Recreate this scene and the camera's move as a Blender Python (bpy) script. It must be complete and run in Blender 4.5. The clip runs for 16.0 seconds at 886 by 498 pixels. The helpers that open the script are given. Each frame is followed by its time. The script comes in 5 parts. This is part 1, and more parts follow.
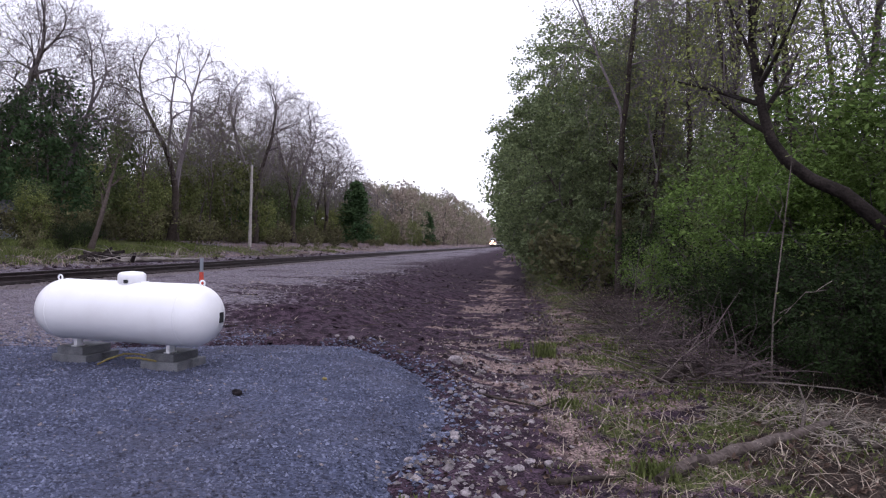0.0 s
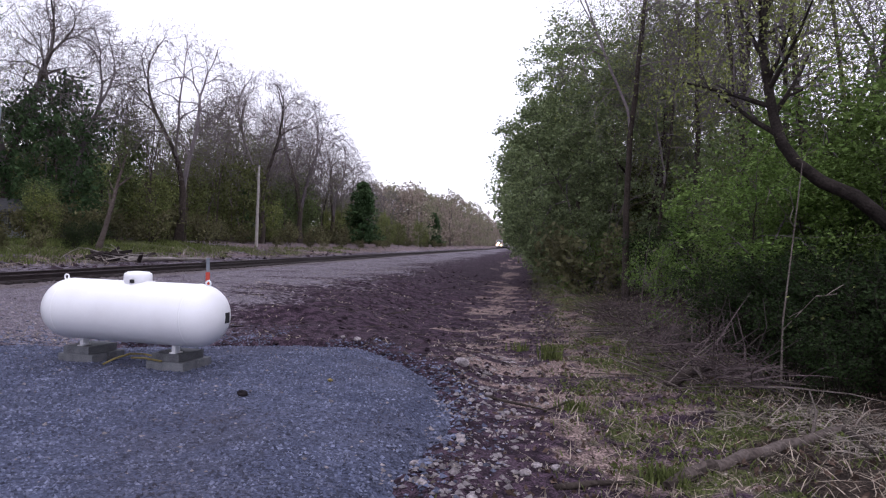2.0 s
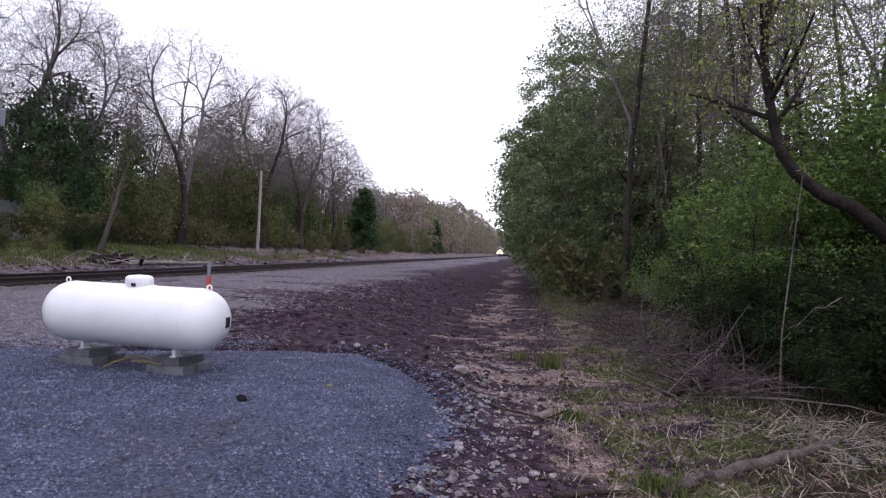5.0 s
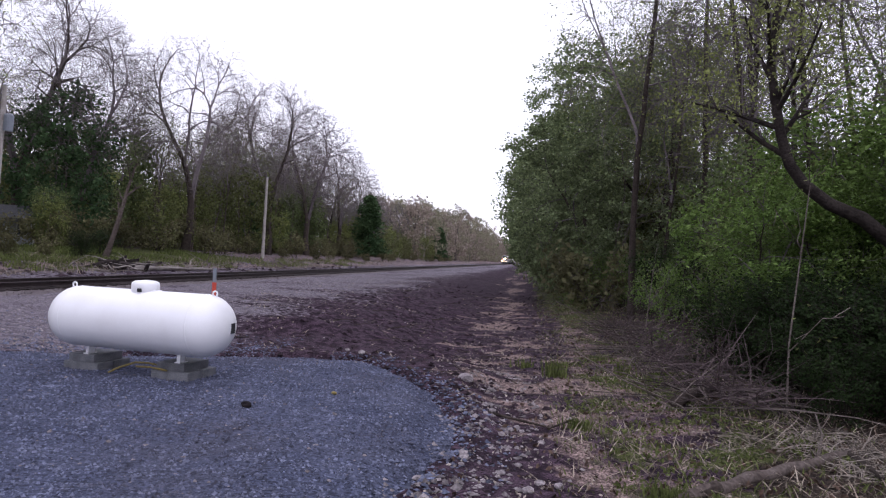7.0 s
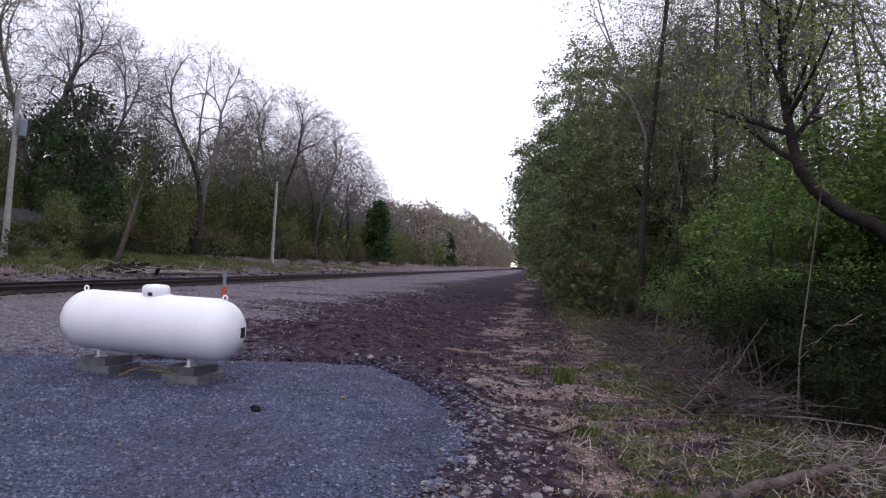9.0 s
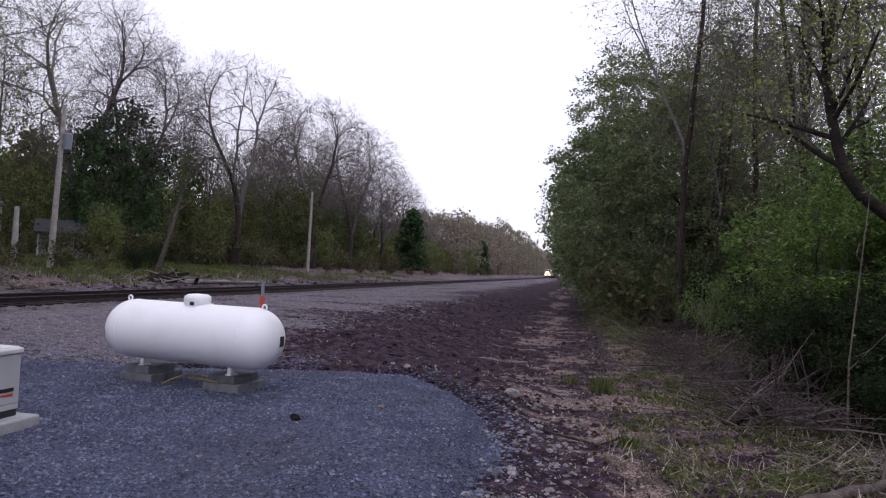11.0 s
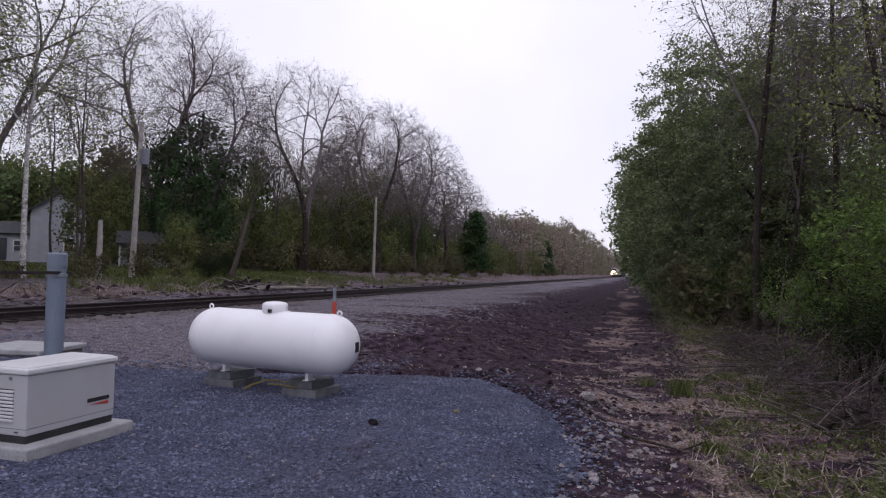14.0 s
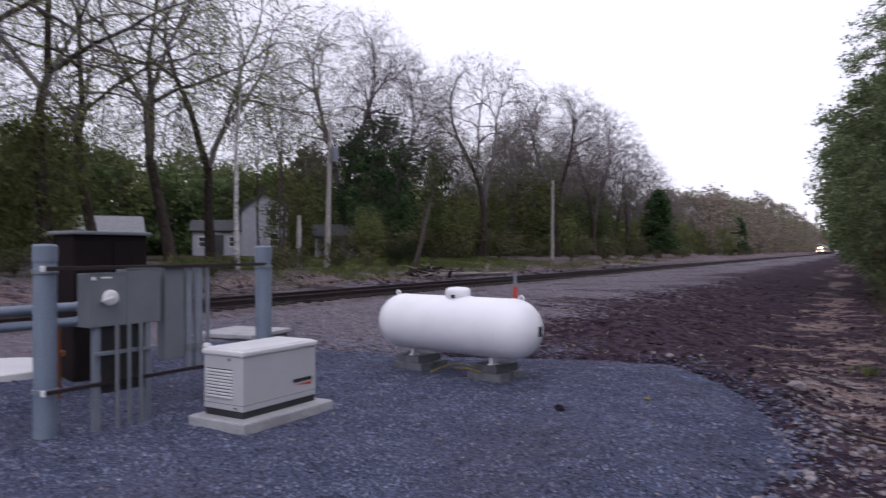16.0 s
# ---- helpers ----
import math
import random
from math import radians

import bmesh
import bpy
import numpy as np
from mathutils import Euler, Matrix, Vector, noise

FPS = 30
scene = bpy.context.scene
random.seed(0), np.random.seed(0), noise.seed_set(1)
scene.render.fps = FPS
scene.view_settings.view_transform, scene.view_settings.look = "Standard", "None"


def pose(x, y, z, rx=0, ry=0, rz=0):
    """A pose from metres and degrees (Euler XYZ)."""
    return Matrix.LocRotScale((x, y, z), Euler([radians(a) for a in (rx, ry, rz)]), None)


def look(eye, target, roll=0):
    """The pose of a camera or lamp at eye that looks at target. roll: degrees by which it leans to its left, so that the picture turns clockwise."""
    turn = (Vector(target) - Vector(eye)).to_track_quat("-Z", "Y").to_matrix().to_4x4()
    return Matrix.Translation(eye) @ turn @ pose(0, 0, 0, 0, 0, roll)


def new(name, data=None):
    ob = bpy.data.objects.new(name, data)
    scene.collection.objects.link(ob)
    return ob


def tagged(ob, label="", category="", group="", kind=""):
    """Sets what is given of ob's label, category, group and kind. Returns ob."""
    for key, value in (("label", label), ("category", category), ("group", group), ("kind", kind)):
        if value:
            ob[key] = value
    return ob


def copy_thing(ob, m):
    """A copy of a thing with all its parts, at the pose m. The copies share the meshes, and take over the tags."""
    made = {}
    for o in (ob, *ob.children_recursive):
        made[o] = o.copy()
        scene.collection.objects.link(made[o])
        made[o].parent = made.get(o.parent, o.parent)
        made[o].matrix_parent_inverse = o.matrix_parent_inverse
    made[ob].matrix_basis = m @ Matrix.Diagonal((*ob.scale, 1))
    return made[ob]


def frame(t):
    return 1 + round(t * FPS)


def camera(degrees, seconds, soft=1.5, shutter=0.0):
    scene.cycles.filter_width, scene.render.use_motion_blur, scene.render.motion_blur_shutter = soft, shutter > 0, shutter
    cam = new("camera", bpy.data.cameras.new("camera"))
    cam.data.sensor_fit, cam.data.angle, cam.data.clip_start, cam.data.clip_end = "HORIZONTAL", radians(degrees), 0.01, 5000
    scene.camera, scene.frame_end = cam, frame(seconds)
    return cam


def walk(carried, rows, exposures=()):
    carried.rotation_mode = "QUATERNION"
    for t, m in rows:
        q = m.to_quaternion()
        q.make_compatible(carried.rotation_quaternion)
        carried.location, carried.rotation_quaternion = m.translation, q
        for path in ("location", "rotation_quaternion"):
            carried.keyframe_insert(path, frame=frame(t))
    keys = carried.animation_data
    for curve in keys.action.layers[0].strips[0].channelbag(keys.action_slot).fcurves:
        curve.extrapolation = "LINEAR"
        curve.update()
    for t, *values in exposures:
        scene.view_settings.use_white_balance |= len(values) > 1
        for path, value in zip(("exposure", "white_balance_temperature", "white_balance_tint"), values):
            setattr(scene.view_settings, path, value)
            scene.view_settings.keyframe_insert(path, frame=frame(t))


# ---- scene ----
cam = camera(65.5, 16.0, soft=1.2, shutter=0.5)
PATH = [
    (0, (0.201, 0.009, 1.812), (-0.033, 1.995, 1.795), 1.2),
    (0.5, (0.198, 0.029, 1.81), (-0.034, 2.016, 1.791), 1.3),
    (1, (0.187, 0.036, 1.81), (-0.05, 2.021, 1.794), 1.2),
    (1.5, (0.184, 0.057, 1.811), (-0.064, 2.042, 1.801), 1.4),
    (2, (0.186, 0.061, 1.814), (-0.066, 2.045, 1.8), 1.5),
    (2.5, (0.196, 0.037, 1.813), (-0.057, 2.021, 1.803), 1.6),
    (3, (0.19, 0.034, 1.815), (-0.071, 2.016, 1.808), 1.7),
    (3.5, (0.178, 0.03, 1.816), (-0.092, 2.011, 1.803), 1.8),
    (4, (0.196, 0.027, 1.817), (-0.068, 2.01, 1.812), 1.9),
    (6.5, (0.188, 0.025, 1.821), (-0.07, 2.009, 1.841), 2.5),
    (7, (0.179, 0.033, 1.818), (-0.091, 2.015, 1.846), 2.6),
    (7.5, (0.178, 0.03, 1.815), (-0.107, 2.009, 1.843), 2.6),
    (8, (0.174, 0.028, 1.815), (-0.111, 2.007, 1.844), 2.7),
    (8.5, (0.174, 0.018, 1.817), (-0.113, 1.997, 1.846), 2.7),
    (9, (0.179, 0.019, 1.822), (-0.117, 1.997, 1.863), 2.8),
    (9.2, (0.169, 0.04, 1.821), (-0.152, 2.013, 1.862), 2.7),
    (11.5, (0.111, 0.024, 1.823), (-0.295, 1.981, 1.898), 2.8),
    (12, (0.089, 0.025, 1.814), (-0.343, 1.976, 1.899), 3.0),
    (12.5, (0.074, 0.03, 1.826), (-0.383, 1.976, 1.898), 2.8),
    (13, (0.044, 0.012, 1.831), (-0.444, 1.951, 1.886), 2.8),
    (13.5, (0.039, 0.021, 1.852), (-0.513, 1.943, 1.888), 2.3),
    (14, (0.01, 0.009, 1.849), (-0.559, 1.925, 1.91), 1.4),
    (14.5, (-0.035, 0.029, 1.839), (-0.661, 1.928, 1.88), 2.0),
    (15, (-0.032, 0.044, 1.819), (-0.763, 1.905, 1.826), 2.1),
    (15.5, (-0.062, 0.117, 1.82), (-0.911, 1.927, 1.811), 1.3),
    (16, (-0.066, 0.117, 1.834), (-1.104, 1.827, 1.846), -0.3),
]
walk(cam, [(t, look(eye, target, roll)) for t, eye, target, roll in PATH],
     exposures=[(0, 0.14, 6000, 17), (4, 0.11, 6000, 17), (9, -0.08, 6000, 17), (12.5, -0.45, 6070, 17), (14.5, -0.50, 6100, 17), (16, -0.29, 6020, 17)])

# ---- light: an overcast evening sky ----
world = bpy.data.worlds.new("overcast_sky")
scene.world = world
world.use_nodes = True
wn, wl = world.node_tree.nodes, world.node_tree.links
sky = wn.new("ShaderNodeTexSky")
sky.sky_type, sky.sun_disc = 'NISHITA', False
sky.sun_elevation, sky.sun_rotation = radians(38), radians(-20)
scaled = wn.new("ShaderNodeVectorMath"); scaled.operation = 'SCALE'; scaled.inputs["Scale"].default_value = 0.14
wl.new(sky.outputs[0], scaled.inputs[0])
wtc = wn.new("ShaderNodeTexCoord")
wno = wn.new("ShaderNodeTexNoise"); wno.inputs["Scale"].default_value = 2.2; wno.inputs["Detail"].default_value = 5
wl.new(wtc.outputs["Generated"], wno.inputs["Vector"])
wra = wn.new("ShaderNodeValToRGB")
wra.color_ramp.elements[0].position, wra.color_ramp.elements[0].color = 0.3, (1.25, 1.22, 1.30, 1)
wra.color_ramp.elements[1].position, wra.color_ramp.elements[1].color = 0.7, (1.50, 1.46, 1.54, 1)
wl.new(wno.outputs["Fac"], wra.inputs[0])
wmx = wn.new("ShaderNodeMix"); wmx.data_type = 'RGBA'; wmx.inputs[0].default_value = 0.9
wl.new(scaled.outputs[0], wmx.inputs[6]); wl.new(wra.outputs[0], wmx.inputs[7])
wl.new(wmx.outputs[2], wn["Background"].inputs["Color"])
wn["Background"].inputs["Strength"].default_value = 1.0
sun_data = bpy.data.lights.new("sun", 'SUN')
sun_data.energy, sun_data.angle, sun_data.color = 0.5, radians(25), (1.0, 0.97, 0.93)
new("sun", sun_data).matrix_world = look((0, 0, 60), (-14, 40, 0))


# ---- materials ----
def material(name, c1, c2, scale=4.0, rough=0.8, bump=0.3, bump_scale=40.0, metal=0.0, fine=0.35, island=0.0, objects=0.0,
             dirt=None, dirt_scale=1.2, dirt_amount=0.4, leafy=False, cells=0.0, coat=0.0):
    """Two colours mixed by broad noise, darkened and lightened by fine grain, with stains of a third colour and a bump."""
    m = bpy.data.materials.new(name)
    m.use_nodes = True
    n, l = m.node_tree.nodes, m.node_tree.links
    b = n["Principled BSDF"]
    tc = n.new("ShaderNodeTexCoord")
    broad = n.new("ShaderNodeTexNoise"); broad.inputs["Scale"].default_value = scale; broad.inputs["Detail"].default_value = 4
    grain = n.new("ShaderNodeTexNoise"); grain.inputs["Scale"].default_value = bump_scale; grain.inputs["Detail"].default_value = 3
    for t in (broad, grain):
        l.new(tc.outputs["Object"], t.inputs["Vector"])
    mix = n.new("ShaderNodeMix"); mix.data_type = 'RGBA'
    stretch = n.new("ShaderNodeMapRange"); stretch.inputs[1].default_value, stretch.inputs[2].default_value = 0.3, 0.7
    l.new(broad.outputs["Fac"], stretch.inputs[0]); l.new(stretch.outputs[0], mix.inputs[0])
    mix.inputs[6].default_value, mix.inputs[7].default_value = (*c1, 1), (*c2, 1)
    out = mix.outputs[2]
    height = grain.outputs["Fac"]
    if cells:
        vor = n.new("ShaderNodeTexVoronoi"); vor.inputs["Scale"].default_value = cells
        l.new(tc.outputs["Object"], vor.inputs["Vector"])
        sep = n.new("ShaderNodeSeparateColor"); l.new(vor.outputs["Color"], sep.inputs[0])
        grain_value = sep.outputs[0]
        height = vor.outputs["Distance"]
    else:
        grain_value = grain.outputs["Fac"]
    mr = n.new("ShaderNodeMapRange")
    mr.inputs[1].default_value, mr.inputs[2].default_value = (0.0, 1.0) if cells else (0.3, 0.7)
    mr.inputs[3].default_value, mr.inputs[4].default_value = 1 - fine, 1 + fine
    l.new(grain_value, mr.inputs[0])
    factor = mr.outputs[0]
    for amount, source in ((island, "ShaderNodeNewGeometry"), (objects, "ShaderNodeObjectInfo")):
        if amount:
            g = n.new(source)
            r = n.new("ShaderNodeMapRange"); r.inputs[3].default_value, r.inputs[4].default_value = 1 - amount, 1 + amount
            l.new(g.outputs["Random Per Island" if source.endswith("Geometry") else "Random"], r.inputs[0])
            mu = n.new("ShaderNodeMath"); mu.operation = 'MULTIPLY'
            l.new(factor, mu.inputs[0]); l.new(r.outputs[0], mu.inputs[1])
            factor = mu.outputs[0]
    sc = n.new("ShaderNodeVectorMath"); sc.operation = 'SCALE'
    l.new(out, sc.inputs[0]); l.new(factor, sc.inputs["Scale"])
    out = sc.outputs[0]
    if dirt:
        dn = n.new("ShaderNodeTexNoise"); dn.inputs["Scale"].default_value = dirt_scale; dn.inputs["Detail"].default_value = 6
        l.new(tc.outputs["Object"], dn.inputs["Vector"])
        dr = n.new("ShaderNodeMapRange"); dr.inputs[1].default_value, dr.inputs[2].default_value = 0.5, 0.72
        dr.inputs[4].default_value = dirt_amount
        l.new(dn.outputs["Fac"], dr.inputs[0])
        dm = n.new("ShaderNodeMix"); dm.data_type = 'RGBA'; dm.inputs[7].default_value = (*dirt, 1)
        l.new(dr.outputs[0], dm.inputs[0]); l.new(out, dm.inputs[6])
        out = dm.outputs[2]
    l.new(out, b.inputs["Base Color"])
    b.inputs["Roughness"].default_value, b.inputs["Metallic"].default_value = rough, metal
    b.inputs["Coat Weight"].default_value = coat
    b.inputs["Specular IOR Level"].default_value = 0.12 if leafy or rough >= 0.8 else 0.4
    if bump:
        bp = n.new("ShaderNodeBump"); bp.inputs["Strength"].default_value = bump; bp.inputs["Distance"].default_value = 0.02
        l.new(height, bp.inputs["Height"]); l.new(bp.outputs[0], b.inputs["Normal"])
    if leafy:
        tr = n.new("ShaderNodeBsdfTranslucent"); l.new(out, tr.inputs["Color"])
        ms = n.new("ShaderNodeMixShader"); ms.inputs[0].default_value = 0.35
        l.new(b.outputs[0], ms.inputs[1]); l.new(tr.outputs[0], ms.inputs[2])
        l.new(ms.outputs[0], n["Material Output"].inputs["Surface"])
    return m


def glow(name, colour, strength):
    m = bpy.data.materials.new(name)
    m.use_nodes = True
    b = m.node_tree.nodes["Principled BSDF"]
    b.inputs["Base Color"].default_value = (*colour, 1)
    b.inputs["Emission Color"].default_value, b.inputs["Emission Strength"].default_value = (*colour, 1), strength
    return m


GRAVEL = material("blue_grey_gravel", (0.050, 0.056, 0.094), (0.078, 0.086, 0.135), 0.9, 0.9, 0.9, 60, fine=0.55, cells=38,
                  dirt=(0.065, 0.06, 0.075), dirt_scale=0.6, dirt_amount=0.5)
STONE = material("crushed_stone", (0.074, 0.083, 0.130), (0.150, 0.160, 0.225), 3, 0.9, 0.3, 60, island=0.6, dirt=(0.062, 0.052, 0.062), dirt_scale=0.55, dirt_amount=0.75)
RUBBLE = material("pale_field_stone", (0.12, 0.104, 0.11), (0.28, 0.25, 0.257), 5, 0.9, 0.5, 40, island=0.4)
BALLAST = material("track_ballast", (0.082, 0.067, 0.072), (0.134, 0.115, 0.120), 2, 0.9, 0.6, 50, island=0.4)
STEEL_RAIL = material("rusty_rail_steel", (0.028, 0.020, 0.022), (0.05, 0.036, 0.036), 3, 0.6, 0.2, 60, metal=0.4)
TIE = material("creosoted_tie", (0.022, 0.018, 0.019), (0.05, 0.040, 0.039), 6, 0.9, 0.5, 60, objects=0.35)
TANK_WHITE = material("white_tank_paint", (0.85, 0.845, 0.87), (0.89, 0.885, 0.905), 1.5, 0.38, 0.04, 90, fine=0.03, dirt=(0.5, 0.46, 0.44),
                      dirt_scale=2.5, dirt_amount=0.12)
CONCRETE = material("grey_concrete", (0.204, 0.198, 0.198), (0.270, 0.264, 0.258), 4, 0.9, 0.4, 60, fine=0.2, dirt=(0.2, 0.19, 0.18))
# A darker grey than the other concrete, varied from block to block.
BLOCK = material("dark_grey_concrete_block", (0.115, 0.117, 0.13), (0.18, 0.182, 0.195), 6, 0.9, 0.4, 60, fine=0.25, objects=0.25)
SLAB = material("pale_concrete_slab", (0.33, 0.33, 0.34), (0.42, 0.42, 0.43), 5, 0.9, 0.3, 60, fine=0.15, dirt=(0.2, 0.19, 0.2), dirt_scale=3)
CREAM = material("cream_enamel", (0.455, 0.450, 0.470), (0.490, 0.484, 0.502), 2, 0.42, 0.03, 120, fine=0.03, dirt=(0.4, 0.36, 0.31), dirt_scale=3, dirt_amount=0.2)
LIDWHITE = material("pale_lid", (0.618, 0.608, 0.618), (0.674, 0.665, 0.674), 2, 0.45, 0.03, 120, fine=0.03)
BLACK = material("black_plastic", (0.02, 0.02, 0.022), (0.035, 0.035, 0.037), 5, 0.6, 0.1, 80)
GALV = material("galvanised_steel", (0.180, 0.203, 0.240), (0.240, 0.262, 0.300), 5, 0.55, 0.12, 60, metal=0.25, fine=0.12)
PANEL = material("grey_enclosure_paint", (0.140, 0.154, 0.168), (0.175, 0.189, 0.203), 3, 0.5, 0.05, 80, fine=0.08)
BOLLARD = material("blue_grey_post_paint", (0.150, 0.188, 0.247), (0.195, 0.232, 0.292), 3, 0.55, 0.1, 60, fine=0.1, dirt=(0.16, 0.15, 0.15), dirt_amount=0.4)
BROWN_BOX = material("dark_brown_cabinet_paint", (0.010, 0.007, 0.008), (0.016, 0.011, 0.012), 2, 0.82, 0.1, 60)
RED = material("red_plastic", (0.45, 0.05, 0.03), (0.55, 0.08, 0.05), 6, 0.5, 0.1, 60)
YELLOW = material("yellow_hose_jacket", (0.19, 0.145, 0.045), (0.25, 0.195, 0.06), 6, 0.5, 0.1, 60)
WHITE = material("white_paint", (0.66, 0.66, 0.66), (0.76, 0.76, 0.76), 4, 0.6, 0.1, 60, fine=0.06)
RUST = material("rusty_orange_steel", (0.25, 0.09, 0.04), (0.14, 0.06, 0.03), 8, 0.85, 0.3, 60)
BARK = material("grey_brown_bark", (0.075, 0.058, 0.052), (0.14, 0.115, 0.105), 5, 0.95, 0.8, 25, objects=0.25)
BARK_DARK = material("dark_bark", (0.035, 0.027, 0.024), (0.075, 0.06, 0.052), 5, 0.95, 0.8, 25, objects=0.25)
# The darkest of the barks.
BARK_BLACKISH = material("blackish_bark", (0.018, 0.014, 0.013), (0.042, 0.034, 0.031), 5, 0.9, 0.9, 25)
TWIG = material("bare_twigs", (0.13, 0.11, 0.118), (0.18, 0.155, 0.162), 0.5, 0.95, 0, 25, island=0.35)
BUD = material("reddish_bud_leaves", (0.175, 0.142, 0.125), (0.190, 0.172, 0.118), 0.35, 0.8, 0, 25, island=0.4, leafy=True)
LEAF = material("spring_leaves", (0.102, 0.120, 0.041), (0.156, 0.168, 0.066), 0.35, 0.7, 0, 25, island=0.45, objects=0.25, leafy=True)
LEAF_FRESH = material("yellow_green_leaves", (0.175, 0.21, 0.062), (0.24, 0.262, 0.098), 0.4, 0.7, 0, 25, island=0.4, objects=0.2, leafy=True)
LEAF_BRIGHT = material("fresh_green_leaves", (0.095, 0.155, 0.037), (0.15, 0.212, 0.062), 0.5, 0.7, 0, 25, island=0.45, objects=0.35, leafy=True)
LEAF_MAPLE = material("mid_green_leaves", (0.165, 0.205, 0.105), (0.225, 0.272, 0.135), 0.3, 0.7, 0, 25, island=0.45, objects=0.15, leafy=True)
# Green leaves darkened to carry the deep shade inside the woods.
LEAF_SHADE = material("shade_darkened_green_leaves", (0.016, 0.030, 0.010), (0.034, 0.054, 0.018), 0.4, 0.7, 0, 25, island=0.4, objects=0.2, leafy=True)
LEAF_SCRUB = material("brownish_scrub_leaves", (0.094, 0.098, 0.046), (0.150, 0.134, 0.074), 0.3, 0.8, 0, 25, island=0.4, objects=0.3, leafy=True)
LEAF_OLIVE = material("dull_green_leaves", (0.090, 0.120, 0.048), (0.132, 0.162, 0.066), 0.35, 0.7, 0, 25, island=0.45, objects=0.25, leafy=True)
LEAF_RUST = material("rusty_first_leaves", (0.172, 0.121, 0.083), (0.196, 0.167, 0.092), 0.2, 0.8, 0, 25, island=0.4, objects=0.25, leafy=True)
# Haze of the distance is painted into these two lightened leaf colours.
LEAF_FAR = material("haze_paled_tan_buds", (0.25, 0.205, 0.18), (0.30, 0.25, 0.20), 0.1, 0.8, 0, 25, island=0.3, leafy=True)
LEAF_FAR_GREEN = material("haze_paled_olive_buds", (0.19, 0.18, 0.125), (0.25, 0.24, 0.16), 0.1, 0.8, 0, 25, island=0.3, leafy=True)
LEAF_DARK = material("dark_green_leaves", (0.072, 0.102, 0.042), (0.108, 0.144, 0.058), 0.4, 0.7, 0, 25, island=0.4, objects=0.2, leafy=True)
CONIFER = material("cedar_needles", (0.042, 0.078, 0.034), (0.072, 0.114, 0.049), 0.6, 0.8, 0, 25, island=0.4, leafy=True)
STRAW = material("dead_straw", (0.19, 0.155, 0.12), (0.33, 0.28, 0.23), 1, 0.9, 0, 25, island=0.6)
DEADWOOD = material("weathered_dead_wood", (0.099, 0.081, 0.071), (0.167, 0.143, 0.130), 6, 0.9, 0.5, 50, island=0.3)
BIRCH = material("white_birch_bark", (0.42, 0.40, 0.39), (0.55, 0.53, 0.52), 2, 0.8, 0.3, 12, fine=0.5, dirt=(0.06, 0.055, 0.05), dirt_scale=2.5, dirt_amount=0.9)
STALK = material("bleached_stalks", (0.17, 0.142, 0.12), (0.34, 0.30, 0.265), 1, 0.9, 0, 25, island=0.6)
CLOD = material("dark_dirt_clods", (0.018, 0.011, 0.015), (0.05, 0.034, 0.043), 3, 0.95, 0.4, 50, island=0.5)
BLACK_EARTH = material("black_earth", (0.008, 0.007, 0.009), (0.02, 0.016, 0.018), 12, 0.95, 0.6, 50)
PALE_LOG = material("bleached_bare_wood", (0.19, 0.165, 0.155), (0.30, 0.27, 0.255), 4, 0.9, 0.5, 50, fine=0.15)
BRIAR = material("purple_brown_briars", (0.052, 0.038, 0.04), (0.125, 0.096, 0.098), 4, 0.9, 0.2, 50, island=0.45)
GRASS = material("grass_blades", (0.085, 0.108, 0.032), (0.135, 0.155, 0.055), 0.6, 0.8, 0, 25, island=0.4, leafy=True)


# ---- mesh helpers ----
def mesh_of(name, verts, faces, mats, index=None, smooth=False):
    me = bpy.data.meshes.new(name)
    me.from_pydata([tuple(v) for v in verts], [], [tuple(f) for f in faces])
    for m in mats:
        me.materials.append(m)
    if index is not None:
        me.polygons.foreach_set("material_index", np.asarray(index, dtype=np.int32))
    if smooth:
        me.polygons.foreach_set("use_smooth", np.ones(len(me.polygons), dtype=bool))
    me.update()
    return me


def thing(name, label, category, m=None, group="", kind=""):
    """An Empty at a thing's base."""
    ob = new(name)
    ob.empty_display_size = 0.1
    if m is not None:
        ob.matrix_basis = m
    return tagged(ob, label, category, group, kind)


def part(name, bm, mat, parent, label="", smooth=False, at=None):
    me = bpy.data.meshes.new(name)
    bm.to_mesh(me)
    bm.free()
    me.materials.append(mat)
    if smooth:
        me.polygons.foreach_set("use_smooth", np.ones(len(me.polygons), dtype=bool))
    ob = new(name, me)
    ob.parent = parent
    if at is not None:
        ob.matrix_basis = at
    return tagged(ob, label)


def part_mesh(name, me, parent, label="", at=None):
    ob = new(name, me)
    ob.parent = parent
    if at is not None:
        ob.matrix_basis = at
    return tagged(ob, label)


def box(sx, sy, sz, x=0, y=0, z=0, bevel=0.01, bm=None, m=None):
    """A bevelled box that stands on z."""
    own = bmesh.new()
    bmesh.ops.create_cube(own, size=1)
    bmesh.ops.scale(own, vec=(sx, sy, sz), verts=own.verts)
    if bevel:
        bmesh.ops.bevel(own, geom=list(own.edges), offset=bevel, segments=2, affect='EDGES', profile=0.5)
    bmesh.ops.translate(own, vec=(x, y, z + sz / 2), verts=own.verts)
    if m is not None:
        own.transform(m)
    return join(bm, own)


def join(bm, own):
    if bm is None:
        return own
    me = bpy.data.meshes.new("joined")
    own.to_mesh(me)
    own.free()
    bm.from_mesh(me)
    bpy.data.meshes.remove(me)
    return bm


